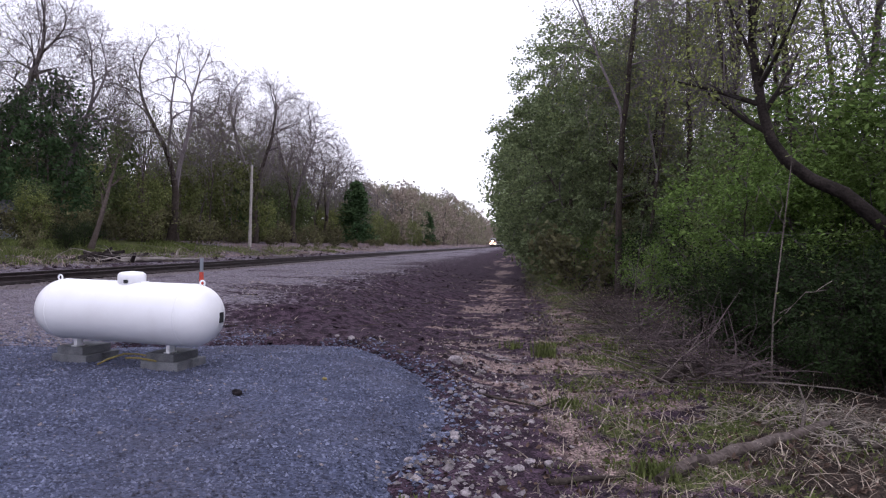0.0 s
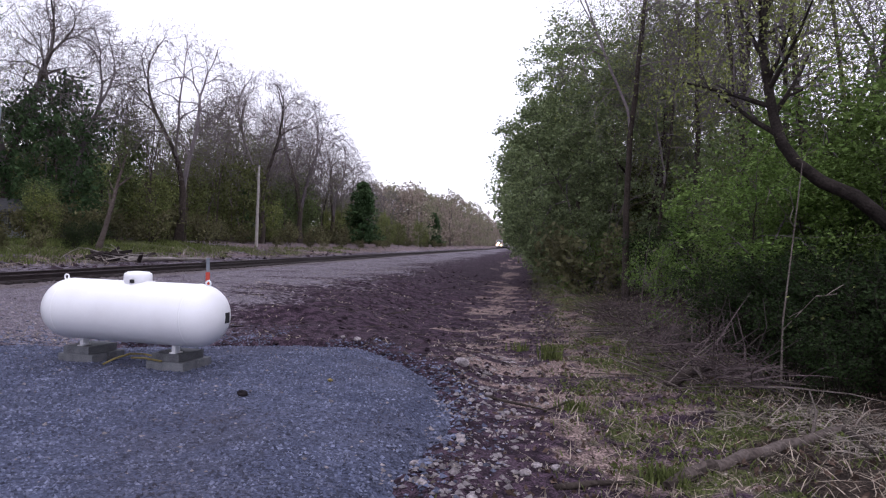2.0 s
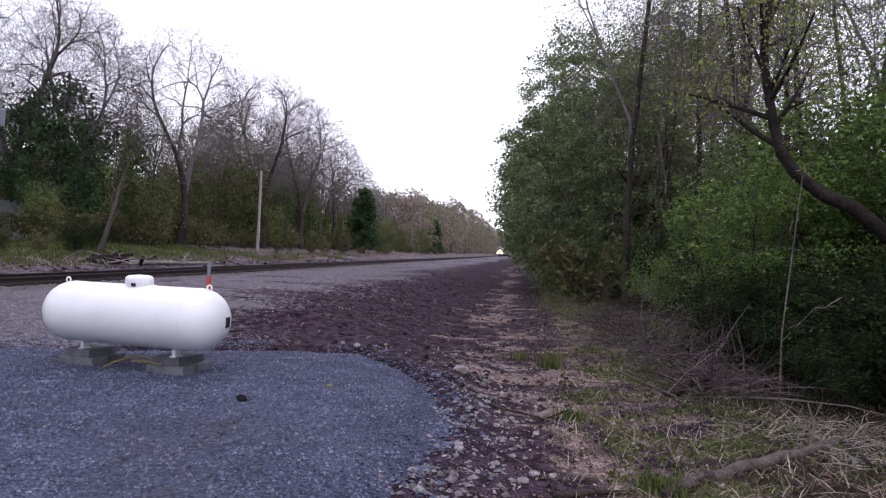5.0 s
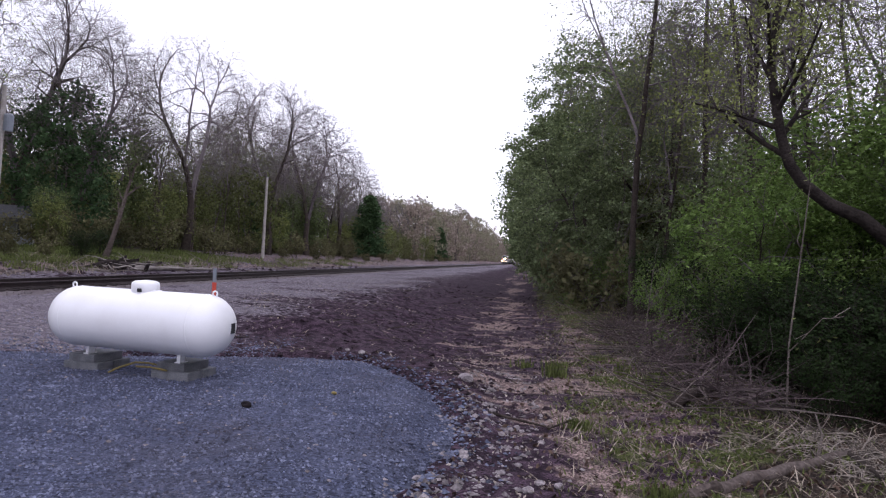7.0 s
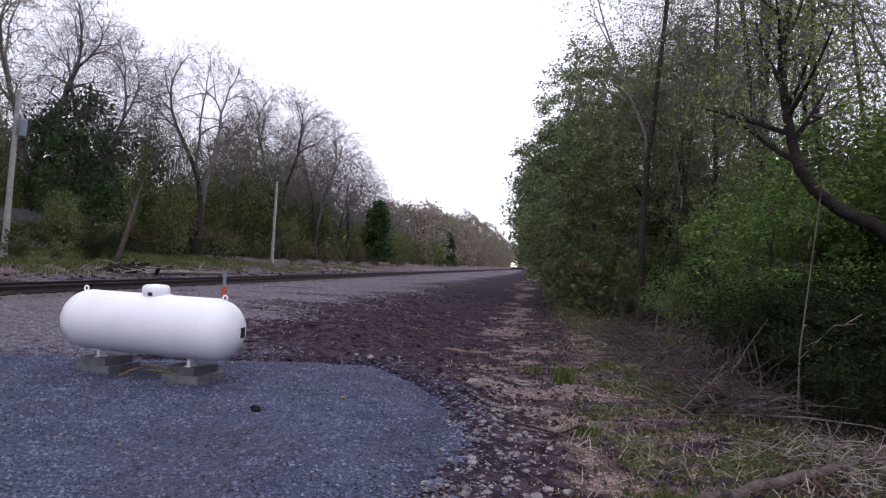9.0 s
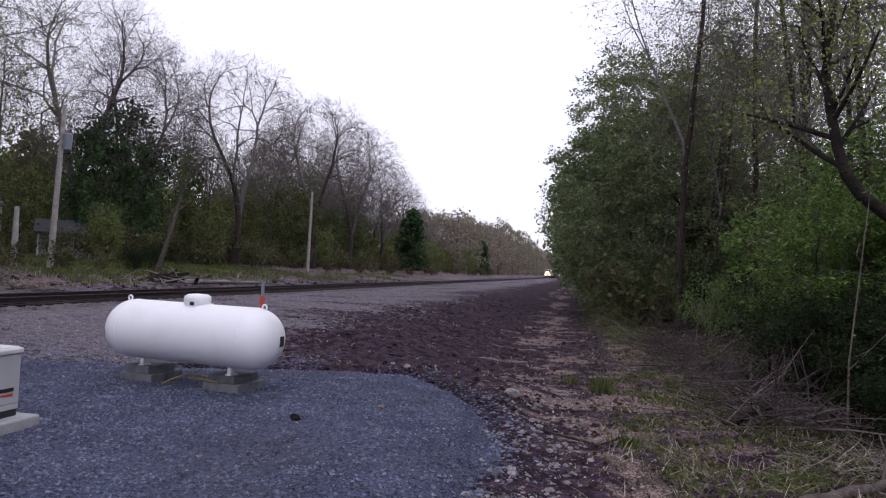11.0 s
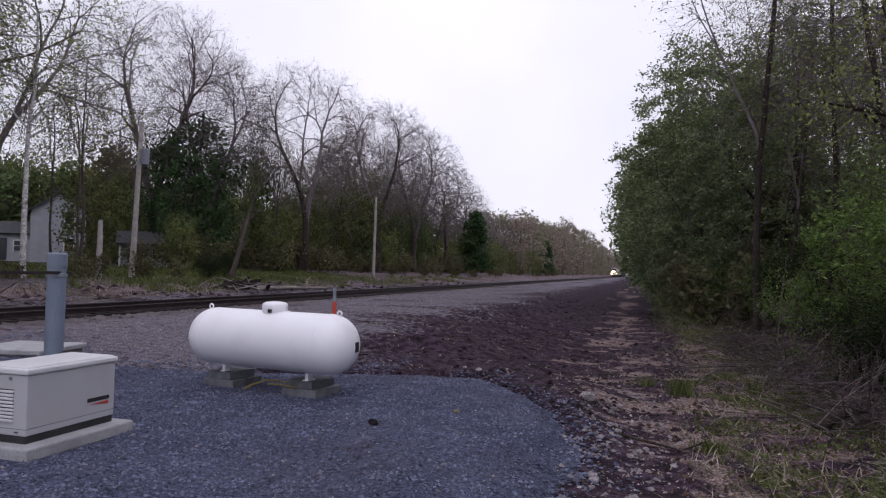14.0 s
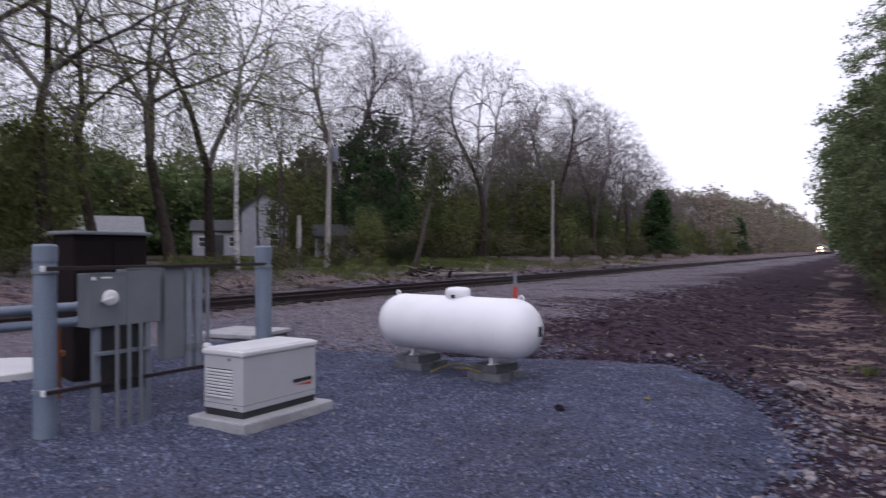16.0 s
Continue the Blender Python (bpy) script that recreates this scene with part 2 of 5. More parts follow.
def rod(p, q, r, n=10, r2=None, bm=None):
    """A capped, tapered bar from p to q."""
    p, q = Vector(p), Vector(q)
    own = bmesh.new()
    bmesh.ops.create_cone(own, cap_ends=True, segments=n, radius1=r, radius2=r if r2 is None else r2, depth=(q - p).length)
    own.transform(Matrix.Translation((p + q) / 2) @ (q - p).to_track_quat("Z", "Y").to_matrix().to_4x4())
    return join(bm, own)


def turned(profile, n=32, bm=None, axis='Z'):
    """A body turned from (radius, height) pairs."""
    own = bmesh.new()
    rings = []
    for r, z in profile:
        if r < 1e-6:
            rings.append([own.verts.new((0, 0, z))])
        else:
            rings.append([own.verts.new((r * math.cos(2 * math.pi * i / n), r * math.sin(2 * math.pi * i / n), z)) for i in range(n)])
    for a, b in zip(rings, rings[1:]):
        for i in range(n):
            j = (i + 1) % n
            f = [a[i % len(a)], a[j % len(a)], b[j % len(b)], b[i % len(b)]]
            f = list(dict.fromkeys(f))
            if len(f) > 2:
                own.faces.new(f)
    if axis == 'X':
        own.transform(Matrix.Rotation(radians(90), 4, 'Y'))
    return join(bm, own)


def bent(points, r, n=8, bm=None, r2=None):
    """A bar along a polyline, with closed ends."""
    own = bmesh.new()
    v, f = [], []
    tube(v, f, [Vector(p) for p in points], [r + ((r if r2 is None else r2) - r) * i / (len(points) - 1) for i in range(len(points))], n)
    vs = [own.verts.new(p) for p in v]
    for a in f:
        own.faces.new([vs[i] for i in a])
    own.faces.new(vs[:n][::-1]); own.faces.new(vs[-n:])
    return join(bm, own)


def tube(v, f, pts, rad, n):
    """Adds the rings and sides of a tapered bar along pts."""
    base = len(v)
    for i, p in enumerate(pts):
        d = (pts[min(i + 1, len(pts) - 1)] - pts[max(i - 1, 0)])
        d = d.normalized() if d.length > 1e-9 else Vector((0, 0, 1))
        u = d.cross(Vector((0.31, 0.95, 0.07)))
        if u.length < 0.05:
            u = d.cross(Vector((1, 0, 0)))
        u.normalize()
        w = d.cross(u)
        for k in range(n):
            a = 2 * math.pi * k / n
            v.append(p + (u * math.cos(a) + w * math.sin(a)) * rad[i])
    for i in range(len(pts) - 1):
        for k in range(n):
            a, b = base + i * n + k, base + i * n + (k + 1) % n
            f.append((a, b, b + n, a + n))


def smooth(a, b, x):
    t = min(1.0, max(0.0, (x - a) / (b - a)))
    return t * t * (3 - 2 * t)


def fbm(x, y, s, k=0.0):
    return noise.fractal(Vector((x * s, y * s, k)), 1.0, 2.0, 3)


def at_xy(v, table):
    """Straight-line interpolation in pairs."""
    if v <= table[0][0]:
        return table[0][1]
    for (a, p), (b, q) in zip(table, table[1:]):
        if v <= b:
            return p + (q - p) * (v - a) / (b - a)
    return table[-1][1]


# ---- ground ----
def ground_height(x, y):
    far_side = at_xy(x, [(-60, 1.7), (-32, 1.45), (-24, 0.8), (-19.2, 0.25), (-13.2, 0.25), (-12.6, 0.36), (-6.5, 0.40)])
    a = at_xy(x, [(-6.5, 0.40), (-5.0, 0.27), (-2.6, -0.28), (-1.5, -0.38), (1.0, -0.34), (4.0, -0.1), (9.0, 0.25), (30, 0.6)])
    b = at_xy(x, [(-11.5, 0.33), (-8.5, 0.02), (-7.5, -0.05), (-1.0, -0.05), (-0.2, -0.26), (1.0, -0.30), (4.0, -0.1), (9.0, 0.25), (30, 0.6)])
    if x < -11.5:
        z = far_side
    else:
        k = smooth(11.5, 15.5, y + 0.2 * x)
        z = a * k + b * (1 - k) if x > -6.5 else far_side * k + b * (1 - k)
    rough = 0.05 if x > -12 else 0.03
    if -7.5 < x < -0.8 and y > 11:
        gully = smooth(-7.5, -5.5, x) * smooth(-0.8, -2.2, x) * smooth(11, 16, y)
        z += gully * (0.11 * fbm(x * 0.35, y, 0.9, 21) + 0.06 * fbm(x * 0.5, y, 2.6, 22))
    if -8.5 < x < 3 and -9 < y < 13:
        z -= 0.25 * smooth(0.30, -0.15, pad_distance(x, y)) * smooth(-8.5, -7.0, x)
    return z + rough * fbm(x, y, 0.9) + 0.02 * fbm(x, y, 3.1, 5)


def pad_distance(x, y):
    """Metres outside (positive) the edge of the gravel pad."""
    right = at_xy(y, [(-9, 2.2), (0, 0.9), (2.5, 0.2), (4.8, -0.85), (5.9, -0.95), (7.1, -0.80), (8.5, -0.78), (10, -1.25), (11.3, -2.05), (12.2, -2.9)])
    top = at_xy(x, [(-12, 9.4), (-9, 10.2), (-7, 11.0), (-5.0, 11.85), (-3.9, 12.2), (-2.9, 12.1), (0, 12)])
    return max(x - right, y - top, -10.9 - x) + 0.12 * fbm(x, y, 1.3, 9) + 0.05 * fbm(x, y, 5, 2)


def axis_steps(lo, hi, near_lo, near_hi, fine):
    out = list(np.arange(near_lo, near_hi + fine / 2, fine))
    s, p = fine, near_lo
    left = []
    while p > lo:
        s *= 1.18
        p -= s
        left.append(max(p, lo))
    s, p = fine, near_hi
    while p < hi:
        s *= 1.12
        p += s
        out.append(min(p, hi))
    return left[::-1] + out


def sheet(name, xs, ys, height, mats, keep=None):
    vs = [(x, y, height(x, y)) for y in ys for x in xs]
    nx = len(xs)
    fs = [(j * nx + i, j * nx + i + 1, (j + 1) * nx + i + 1, (j + 1) * nx + i) for j in range(len(ys) - 1) for i in range(nx - 1)
          if keep is None or keep(xs[i], ys[j])]
    return mesh_of(name, vs, fs, mats, smooth=True)


def ground_material():
    m = bpy.data.materials.new("dirt_straw_and_grass")
    m.use_nodes = True
    n, l = m.node_tree.nodes, m.node_tree.links
    b = n["Principled BSDF"]
    tc = n.new("ShaderNodeTexCoord")

    def noisy(scale, detail=5):
        t = n.new("ShaderNodeTexNoise"); t.inputs["Scale"].default_value, t.inputs["Detail"].default_value = scale, detail
        l.new(tc.outputs["Object"], t.inputs["Vector"])
        return t.outputs["Fac"]

    def blend(a, bb, fac):
        x = n.new("ShaderNodeMix"); x.data_type = 'RGBA'
        for s, v in ((6, a), (7, bb)):
            if isinstance(v, tuple):
                x.inputs[s].default_value = (*v, 1)
            else:
                l.new(v, x.inputs[s])
        l.new(fac, x.inputs[0])
        return x.outputs[2]

    def ranged(src, lo, hi, a=0.0, bb=1.0):
        r = n.new("ShaderNodeMapRange")
        r.inputs[1].default_value, r.inputs[2].default_value, r.inputs[3].default_value, r.inputs[4].default_value = lo, hi, a, bb
        l.new(src, r.inputs[0])
        return r.outputs[0]

    def zone(name, grain):
        at = n.new("ShaderNodeAttribute"); at.attribute_name = name
        add = n.new("ShaderNodeMath"); add.operation = 'ADD'
        l.new(at.outputs["Fac"], add.inputs[0]); l.new(ranged(grain, 0.3, 0.7, -0.35, 0.35), add.inputs[1])
        return ranged(add.outputs[0], 0.35, 0.65)
    broad, mid, tiny = noisy(0.7), noisy(6), noisy(45, 3)
    dirt = blend((0.019, 0.0115, 0.0175), (0.058, 0.037, 0.053), ranged(mid, 0.42, 0.6))
    bench = blend((0.098, 0.085, 0.102), (0.160, 0.139, 0.163), ranged(mid, 0.35, 0.65))
    straw = blend((0.105, 0.074, 0.070), (0.245, 0.180, 0.166), ranged(noisy(14), 0.42, 0.6))
    grass = blend((0.036, 0.042, 0.014), (0.075, 0.082, 0.030), ranged(noisy(9), 0.42, 0.6))
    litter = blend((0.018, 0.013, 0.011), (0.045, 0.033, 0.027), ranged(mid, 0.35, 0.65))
    c = blend(dirt, bench, zone("bench", mid))
    c = blend(c, straw, zone("straw", noisy(2.2)))
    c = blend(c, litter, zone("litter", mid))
    c = blend(c, grass, zone("grass", noisy(3.0)))
    vm = n.new("ShaderNodeVectorMath"); vm.operation = 'SCALE'
    l.new(c, vm.inputs[0]); l.new(ranged(tiny, 0.36, 0.64, 0.25, 1.85), vm.inputs["Scale"])
    l.new(vm.outputs[0], b.inputs["Base Color"])
    b.inputs["Roughness"].default_value = 0.95
    b.inputs["Specular IOR Level"].default_value = 0.1
    bp = n.new("ShaderNodeBump"); bp.inputs["Strength"].default_value, bp.inputs["Distance"].default_value = 0.8, 0.05
    l.new(mid, bp.inputs["Height"])
    bq = n.new("ShaderNodeBump"); bq.inputs["Strength"].default_value, bq.inputs["Distance"].default_value = 0.7, 0.015
    l.new(tiny, bq.inputs["Height"]); l.new(bp.outputs[0], bq.inputs["Normal"]); l.new(bq.outputs[0], b.inputs["Normal"])
    return m


def ground_zones(x, y):
    """Shares of bench, straw, litter and grass at a place."""
    wob = 0.5 * fbm(x, y, 0.35, 3)
    bench = smooth(-3.6, -9.0, x + 2 * wob) if y > 10 else smooth(-7.6, -10.0, x + wob)
    bench *= 0.85 + 0.9 * fbm(x * 0.5, y, 0.45, 17)
    if x < -18.5:
        bench = 0.55 + 0.5 * fbm(x, y, 0.5, 7)
    centre = at_xy(y, [(4, 1.0), (7, 0.75), (9, 0.5), (13, -0.05), (22, -0.7), (45, -1.2), (110, -2.5)])
    streaks = 0.9 * fbm(x * 0.5, y, 0.9, 13) + 0.35 * fbm(x, y, 2.4, 14)
    straw = min(1.0, max(0.0, 0.14 + 0.36 * smooth(7, 11, y) - abs(x - centre) / 2.0 + 1.6 * streaks))
    straw = max(straw, (0.45 + 0.5 * fbm(x, y, 1.2, 15)) * smooth(0.6, 1.2, x) * smooth(3.0, 1.9, x))
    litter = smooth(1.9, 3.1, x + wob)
    grass = 0.9 * smooth(0.6, 1.6, x) * smooth(3.6, 2.4, x) * (0.45 + 1.1 * fbm(x, y, 0.8, 11)) + 0.5 * smooth(18, 40, y) * smooth(-0.6, 0.6, x)
    if x < -21:
        meadow = smooth(-22.5, -25.5, x + 2 * wob)
        meadow *= smooth(66, 52, y + 4 * wob) * (0.45 + 0.55 * smooth(24, 34, y))
        grass = meadow * (0.9 if x > -34 else 0.25)
        litter = smooth(-34, -38, x)
        straw = 0.5 * (1 - meadow)
    return bench, straw, litter, min(1, max(0, grass))


gx = axis_steps(-600, 600, -14, 9, 0.22)
gy = axis_steps(-600, 2500, 3, 26, 0.22)
ground_mesh = sheet("ground", gx, gy, ground_height, [ground_material()])
for index, key in enumerate(("bench", "straw", "litter", "grass")):
    ground_mesh.attributes.new(key, 'FLOAT', 'POINT')
zones = np.array([ground_zones(v.co.x, v.co.y) for v in ground_mesh.vertices], dtype=np.float32)
for index, key in enumerate(("bench", "straw", "litter", "grass")):
    ground_mesh.attributes[key].data.foreach_set("value", zones[:, index].copy())
tagged(new("ground", ground_mesh), "purple-brown dirt, dead straw and patchy grass by a railway", "ground", kind="structure")


def pad_height(x, y):
    d = pad_distance(x, y)
    crown = 0.0 + 0.025 * fbm(x, y, 0.6, 4) + 0.02 * fbm(x, y, 2.5, 8)
    crown += at_xy(x, [(-11.5, 0.40), (-8.5, 0.09), (-7.3, 0.0)])
    if 4.5 < y < 8.6:
        crown -= 0.035 * math.exp(-((x + 2.62 - 0.05 * (y - 6)) / 0.13) ** 2) * smooth(4.5, 5.5, y) * smooth(8.6, 7.6, y)
    return crown - 0.06 * smooth(-1.1, -0.3, d) - 0.36 * smooth(-0.40, 0.55, d)


pad_mesh = sheet("gravel_pad", list(np.arange(-13.6, 2.6, 0.14)), list(np.arange(-9, 12.9, 0.14)), pad_height, [GRAVEL],
                 keep=lambda x, y: pad_distance(x, y) < 0.6)
tagged(new("gravel_pad", pad_mesh), "blue-grey crushed gravel pad with a rounded edge", "gravel", kind="structure")


def stones(name, places, size, mat, label, seed, flat=0.6):
    """Many small uneven stones as one mesh."""
    rng = np.random.default_rng(seed)
    unit = np.array([(1, 0, 0), (0, 1, 0), (-1, 0, 0), (0, -1, 0), (0, 0, 1), (0, 0, -0.8)])
    tri = np.array([(0, 1, 4), (1, 2, 4), (2, 3, 4), (3, 0, 4), (1, 0, 5), (2, 1, 5), (3, 2, 5), (0, 3, 5)])
    count = len(places)
    r = size[0] + (size[1] - size[0]) * rng.random(count) ** 2.5
    v = unit[None] * (0.6 + 0.8 * rng.random((count, 6, 1))) + rng.normal(0, 0.18, (count, 6, 3))
    turn = rng.random(count) * 6.28
    c, s = np.cos(turn)[:, None], np.sin(turn)[:, None]
    x, y = v[:, :, 0] * c - v[:, :, 1] * s, v[:, :, 0] * s + v[:, :, 1] * c
    v = np.stack([x, y, v[:, :, 2] * flat], 2) * r[:, None, None] + np.asarray(places)[:, None, :]
    f = tri[None] + 6 * np.arange(count)[:, None, None]
    ob = new(name, mesh_of(name, v.reshape(-1, 3), f.reshape(-1, 3), [mat]))
    return tagged(ob, label, "stones", kind="stuff")


def scatter(count, seed, x0, x1, y0, y1, accept, height, bias=1.0):
    rng = random.Random(seed)
    out = []
    for _ in range(count * 30):
        if len(out) >= count:
            break
        x, y = rng.uniform(x0, x1), y0 + (y1 - y0) * rng.random() ** bias
        if accept(x, y, rng):
            out.append((x, y, height(x, y)))
    return out


stones("gravel", scatter(88000, 1, -11, 1.2, 2.2, 12.4, lambda x, y, r: pad_distance(x, y) < 0.25, pad_height, 1.3), (0.007, 0.025), STONE,
       "loose crushed blue-grey gravel on the pad", 3, 0.8)
stones("pale_gravel", scatter(900, 31, -10, 0.5, 2.5, 12.0, lambda x, y, r: pad_distance(x, y) < 0, pad_height, 1.2), (0.012, 0.032), RUBBLE,
       "pale stones among the blue-grey gravel", 32)
stones("gravel_spill", scatter(1600, 7, -3.5, 1.5, 3.5, 13.0, lambda x, y, r: 0 < pad_distance(x, y) < 0.9 and r.random() < math.exp(-3.2 * pad_distance(x, y)),
                               lambda x, y: max(ground_height(x, y), pad_height(x, y) if pad_distance(x, y) < 0.5 else -9) + 0.005), (0.010, 0.04), STONE,
       "gravel spilled from the pad onto the dirt", 10)
stones("gravel_fringe", scatter(5200, 29, -12, -4.5, 9.2, 14.0, lambda x, y, r: 0 < pad_distance(x, y) and r.random() < math.exp(-1.1 * pad_distance(x, y)), ground_height), (0.010, 0.032), STONE,
       "grey gravel thinning out onto the railway bench", 30)
stones("rubble", scatter(1500, 2, -2.2, 1.3, 3.5, 13.0, lambda x, y, r: -0.1 < pad_distance(x, y) and fbm(x, y, 1.6, 71) > -0.06 and r.random() < math.exp(-((x + 0.35) / 0.6) ** 2),
                         lambda x, y: max(ground_height(x, y), pad_height(x, y) if pad_distance(x, y) < 0.5 else -9), 1.2), (0.010, 0.052), RUBBLE,
       "pale field stones scattered on dark dirt", 4)
stones("bench_stones", scatter(15000, 5, -12.5, -2.5, 10.0, 60, lambda x, y, r: pad_distance(x, y) > 0 and r.random() < 0.04 + 0.9 * smooth(-5.0, -7.0, x),
                               ground_height, 1.7), (0.01, 0.035), RUBBLE, "small stones and chips on the railway bench", 6)
stones("dirt_clods", scatter(2600, 25, -6.0, 0.8, 9.5, 45, lambda x, y, r: pad_distance(x, y) > 0.15, ground_height, 1.6), (0.02, 0.10), CLOD,
       "dark clods of earth on the embankment slope", 26, 0.5)


# ---- railway ----
TRACK_X, RAIL_TOP = -16.2, 0.52
railway = thing("railway_track", "single railway track, dark rusty rails on wooden ties", "railway", kind="structure")
RAIL_SECTION = [(-0.07, 0), (0.07, 0), (0.07, 0.012), (0.012, 0.03), (0.012, 0.13), (0.036, 0.14), (0.036, 0.172), (0.028, 0.18), (-0.028, 0.18),
                (-0.036, 0.172), (-0.036, 0.14), (-0.012, 0.13), (-0.012, 0.03), (-0.07, 0.012)]
for side in (-0.7525, 0.7525):
    k = len(RAIL_SECTION)
    rv = [(TRACK_X + side + a, y, RAIL_TOP - 0.18 + c) for y in (-120, 1500) for a, c in RAIL_SECTION]
    rf = [(i, (i + 1) % k, k + (i + 1) % k, k + i) for i in range(k)] + [tuple(range(k))[::-1], tuple(range(k, 2 * k))]
    part_mesh("rail", mesh_of("rail", rv, rf, [STEEL_RAIL]), railway, "dark rusty steel rail")


def bed_height(x, y):
    d = abs(x - TRACK_X)
    return 0.31 - 0.16 * smooth(1.5, 2.9, d) + 0.03 * fbm(x, y, 2.0, 6) - 0.02


ballast_bed = sheet("ballast_bed", list(np.arange(TRACK_X - 3.1, TRACK_X + 3.2, 0.3)), axis_steps(-150, 1500, -5, 60, 0.5), bed_height, [BALLAST])
part_mesh("ballast_bed", ballast_bed, railway, "grey-brown crushed stone ballast")
stones("ballast", scatter(9000, 8, TRACK_X - 2.8, TRACK_X + 2.8, 3, 75, lambda x, y, r: True, bed_height, 1.5), (0.025, 0.06), BALLAST,
       "loose ballast stones between the rails", 9)


# ---- propane tank ----
def propane_tank():
    t = thing("propane_tank", "white horizontal propane tank on concrete blocks", "gas tank", pose(-5.32, 9.13, 0, 0, 0, -9.5))
    R, L, zc = 0.43, 2.95, 0.755
    prof = []
    for i in range(13):
        a = math.pi / 2 * i / 12
        prof.append((R * math.sin(a), -L / 2 + 0.42 * (1 - math.cos(a))))
    prof += [(R, -L / 2 + 0.60), (R, 0), (R, L / 2 - 0.60)]
    prof += [(r, -z) for r, z in prof[:13][::-1]]
    bm = turned(prof, 48, axis='X')
    bmesh.ops.translate(bm, vec=(0, 0, zc), verts=bm.verts)
    shell = part("shell", bm, TANK_WHITE, t, "glossy white painted steel shell", smooth=True)
    for x in (-L / 2 + 0.42, L / 2 - 0.42):
        ring = turned([(R + 0.001, x - 0.012), (R + 0.004, x - 0.008), (R + 0.004, x + 0.008), (R + 0.001, x + 0.012)], 48, axis='X')
        bmesh.ops.translate(ring, vec=(0, 0, zc), verts=ring.verts)
        part("weld_seam", ring, TANK_WHITE, shell, smooth=True)
    cap = turned([(0.18, 1.11), (0.18, 1.18), (0.188, 1.185), (0.188, 1.265), (0.18, 1.29), (0.14, 1.315), (0.0, 1.328)], 32)
    bmesh.ops.translate(cap, vec=(0.05, 0, 0), verts=cap.verts)
    dome = part("valve_dome", cap,
                TANK_WHITE, t, "white hinged valve dome", smooth=True)
    part("latch", box(0.06, 0.03, 0.05, 0.10, -0.178, 1.165, 0.005), BLACK, dome, "dark latch")
    part("hinge_lip", box(0.05, 0.16, 0.02, 0.25, 0, 1.17, 0.005), TANK_WHITE, dome)
    for x in (-1.20, 1.20):
        pts = [(x + 0.036 * math.cos(a), 0, 1.197 + 0.036 * math.sin(a)) for a in [math.pi * 1.35 - math.pi * 1.7 * i / 12 for i in range(13)]]
        part("lifting_lug", bent(pts, 0.012, 8), TANK_WHITE, t, "white steel lifting ring", smooth=True)
    for x in (-0.84, 0.72):
        leg = box(0.06, 0.12, 0.20, x, -0.02, 0.235, 0.01)
        box(0.09, 0.17, 0.015, x, -0.02, 0.222, 0.004, leg)
        part("saddle_leg", leg, TANK_WHITE, t)
    part("data_plate", box(0.02, 0.11, 0.14, 0, 0, 0, 0.003), BLACK, t, "dark metal data plate", at=pose(L / 2 - 0.012, 0.06, 0.67, 0, 0, 8))
    return t


def concrete_block(x, y, z, turn, size=(0.40, 0.20, 0.095)):
    b = thing("concrete_block", "grey solid concrete block under the tank", "concrete block", pose(x, y, z, 0, 0, turn), group="blocks under the tank")
    part("block", box(*size, bevel=0.008), BLOCK, b)
    return b


propane_tank()
TANK_M = pose(-5.32, 9.13, 0, 0, 0, -9.5)
for lx in (-0.90, 0.62):
    for ly, lz, turn, size in ((0.02, -0.02, 0, (0.60, 0.30, 0.125)), (0.36, -0.02, 2, (0.58, 0.32, 0.125)), (0.16, 0.107, 1, (0.44, 0.56, 0.113))):
        p = TANK_M @ Vector((lx, ly, lz))
        concrete_block(p.x, p.y, p.z, -9.5 + turn, size)
hose_pts = [TANK_M @ Vector(p) for p in ((-0.32, -0.22, 0.02), (-0.25, -0.10, 0.08), (-0.08, 0.02, 0.15), (0.1, 0.08, 0.15), (0.3, 0.05, 0.14), (0.58, 0.0, 0.19))]
hose = thing("gas_hose", "yellow flexible gas hose under the tank", "hose")
part("hose", bent(hose_pts, 0.014, 8), YELLOW, hose, smooth=True)
part("fitting", rod(hose_pts[-1], hose_pts[-1] + Vector((0.1, -0.02, 0.01)), 0.025, 8), RUST, hose)
strap_pts = [TANK_M @ Vector(p) for p in ((0.05, -0.1, 0.12), (0.3, -0.12, 0.135), (0.6, -0.16, 0.12))]
strap = thing("yellow_strap", "flat yellow strap on the ground under the tank", "strap")
part("strap", bent(strap_pts, 0.013, 6), YELLOW, strap)


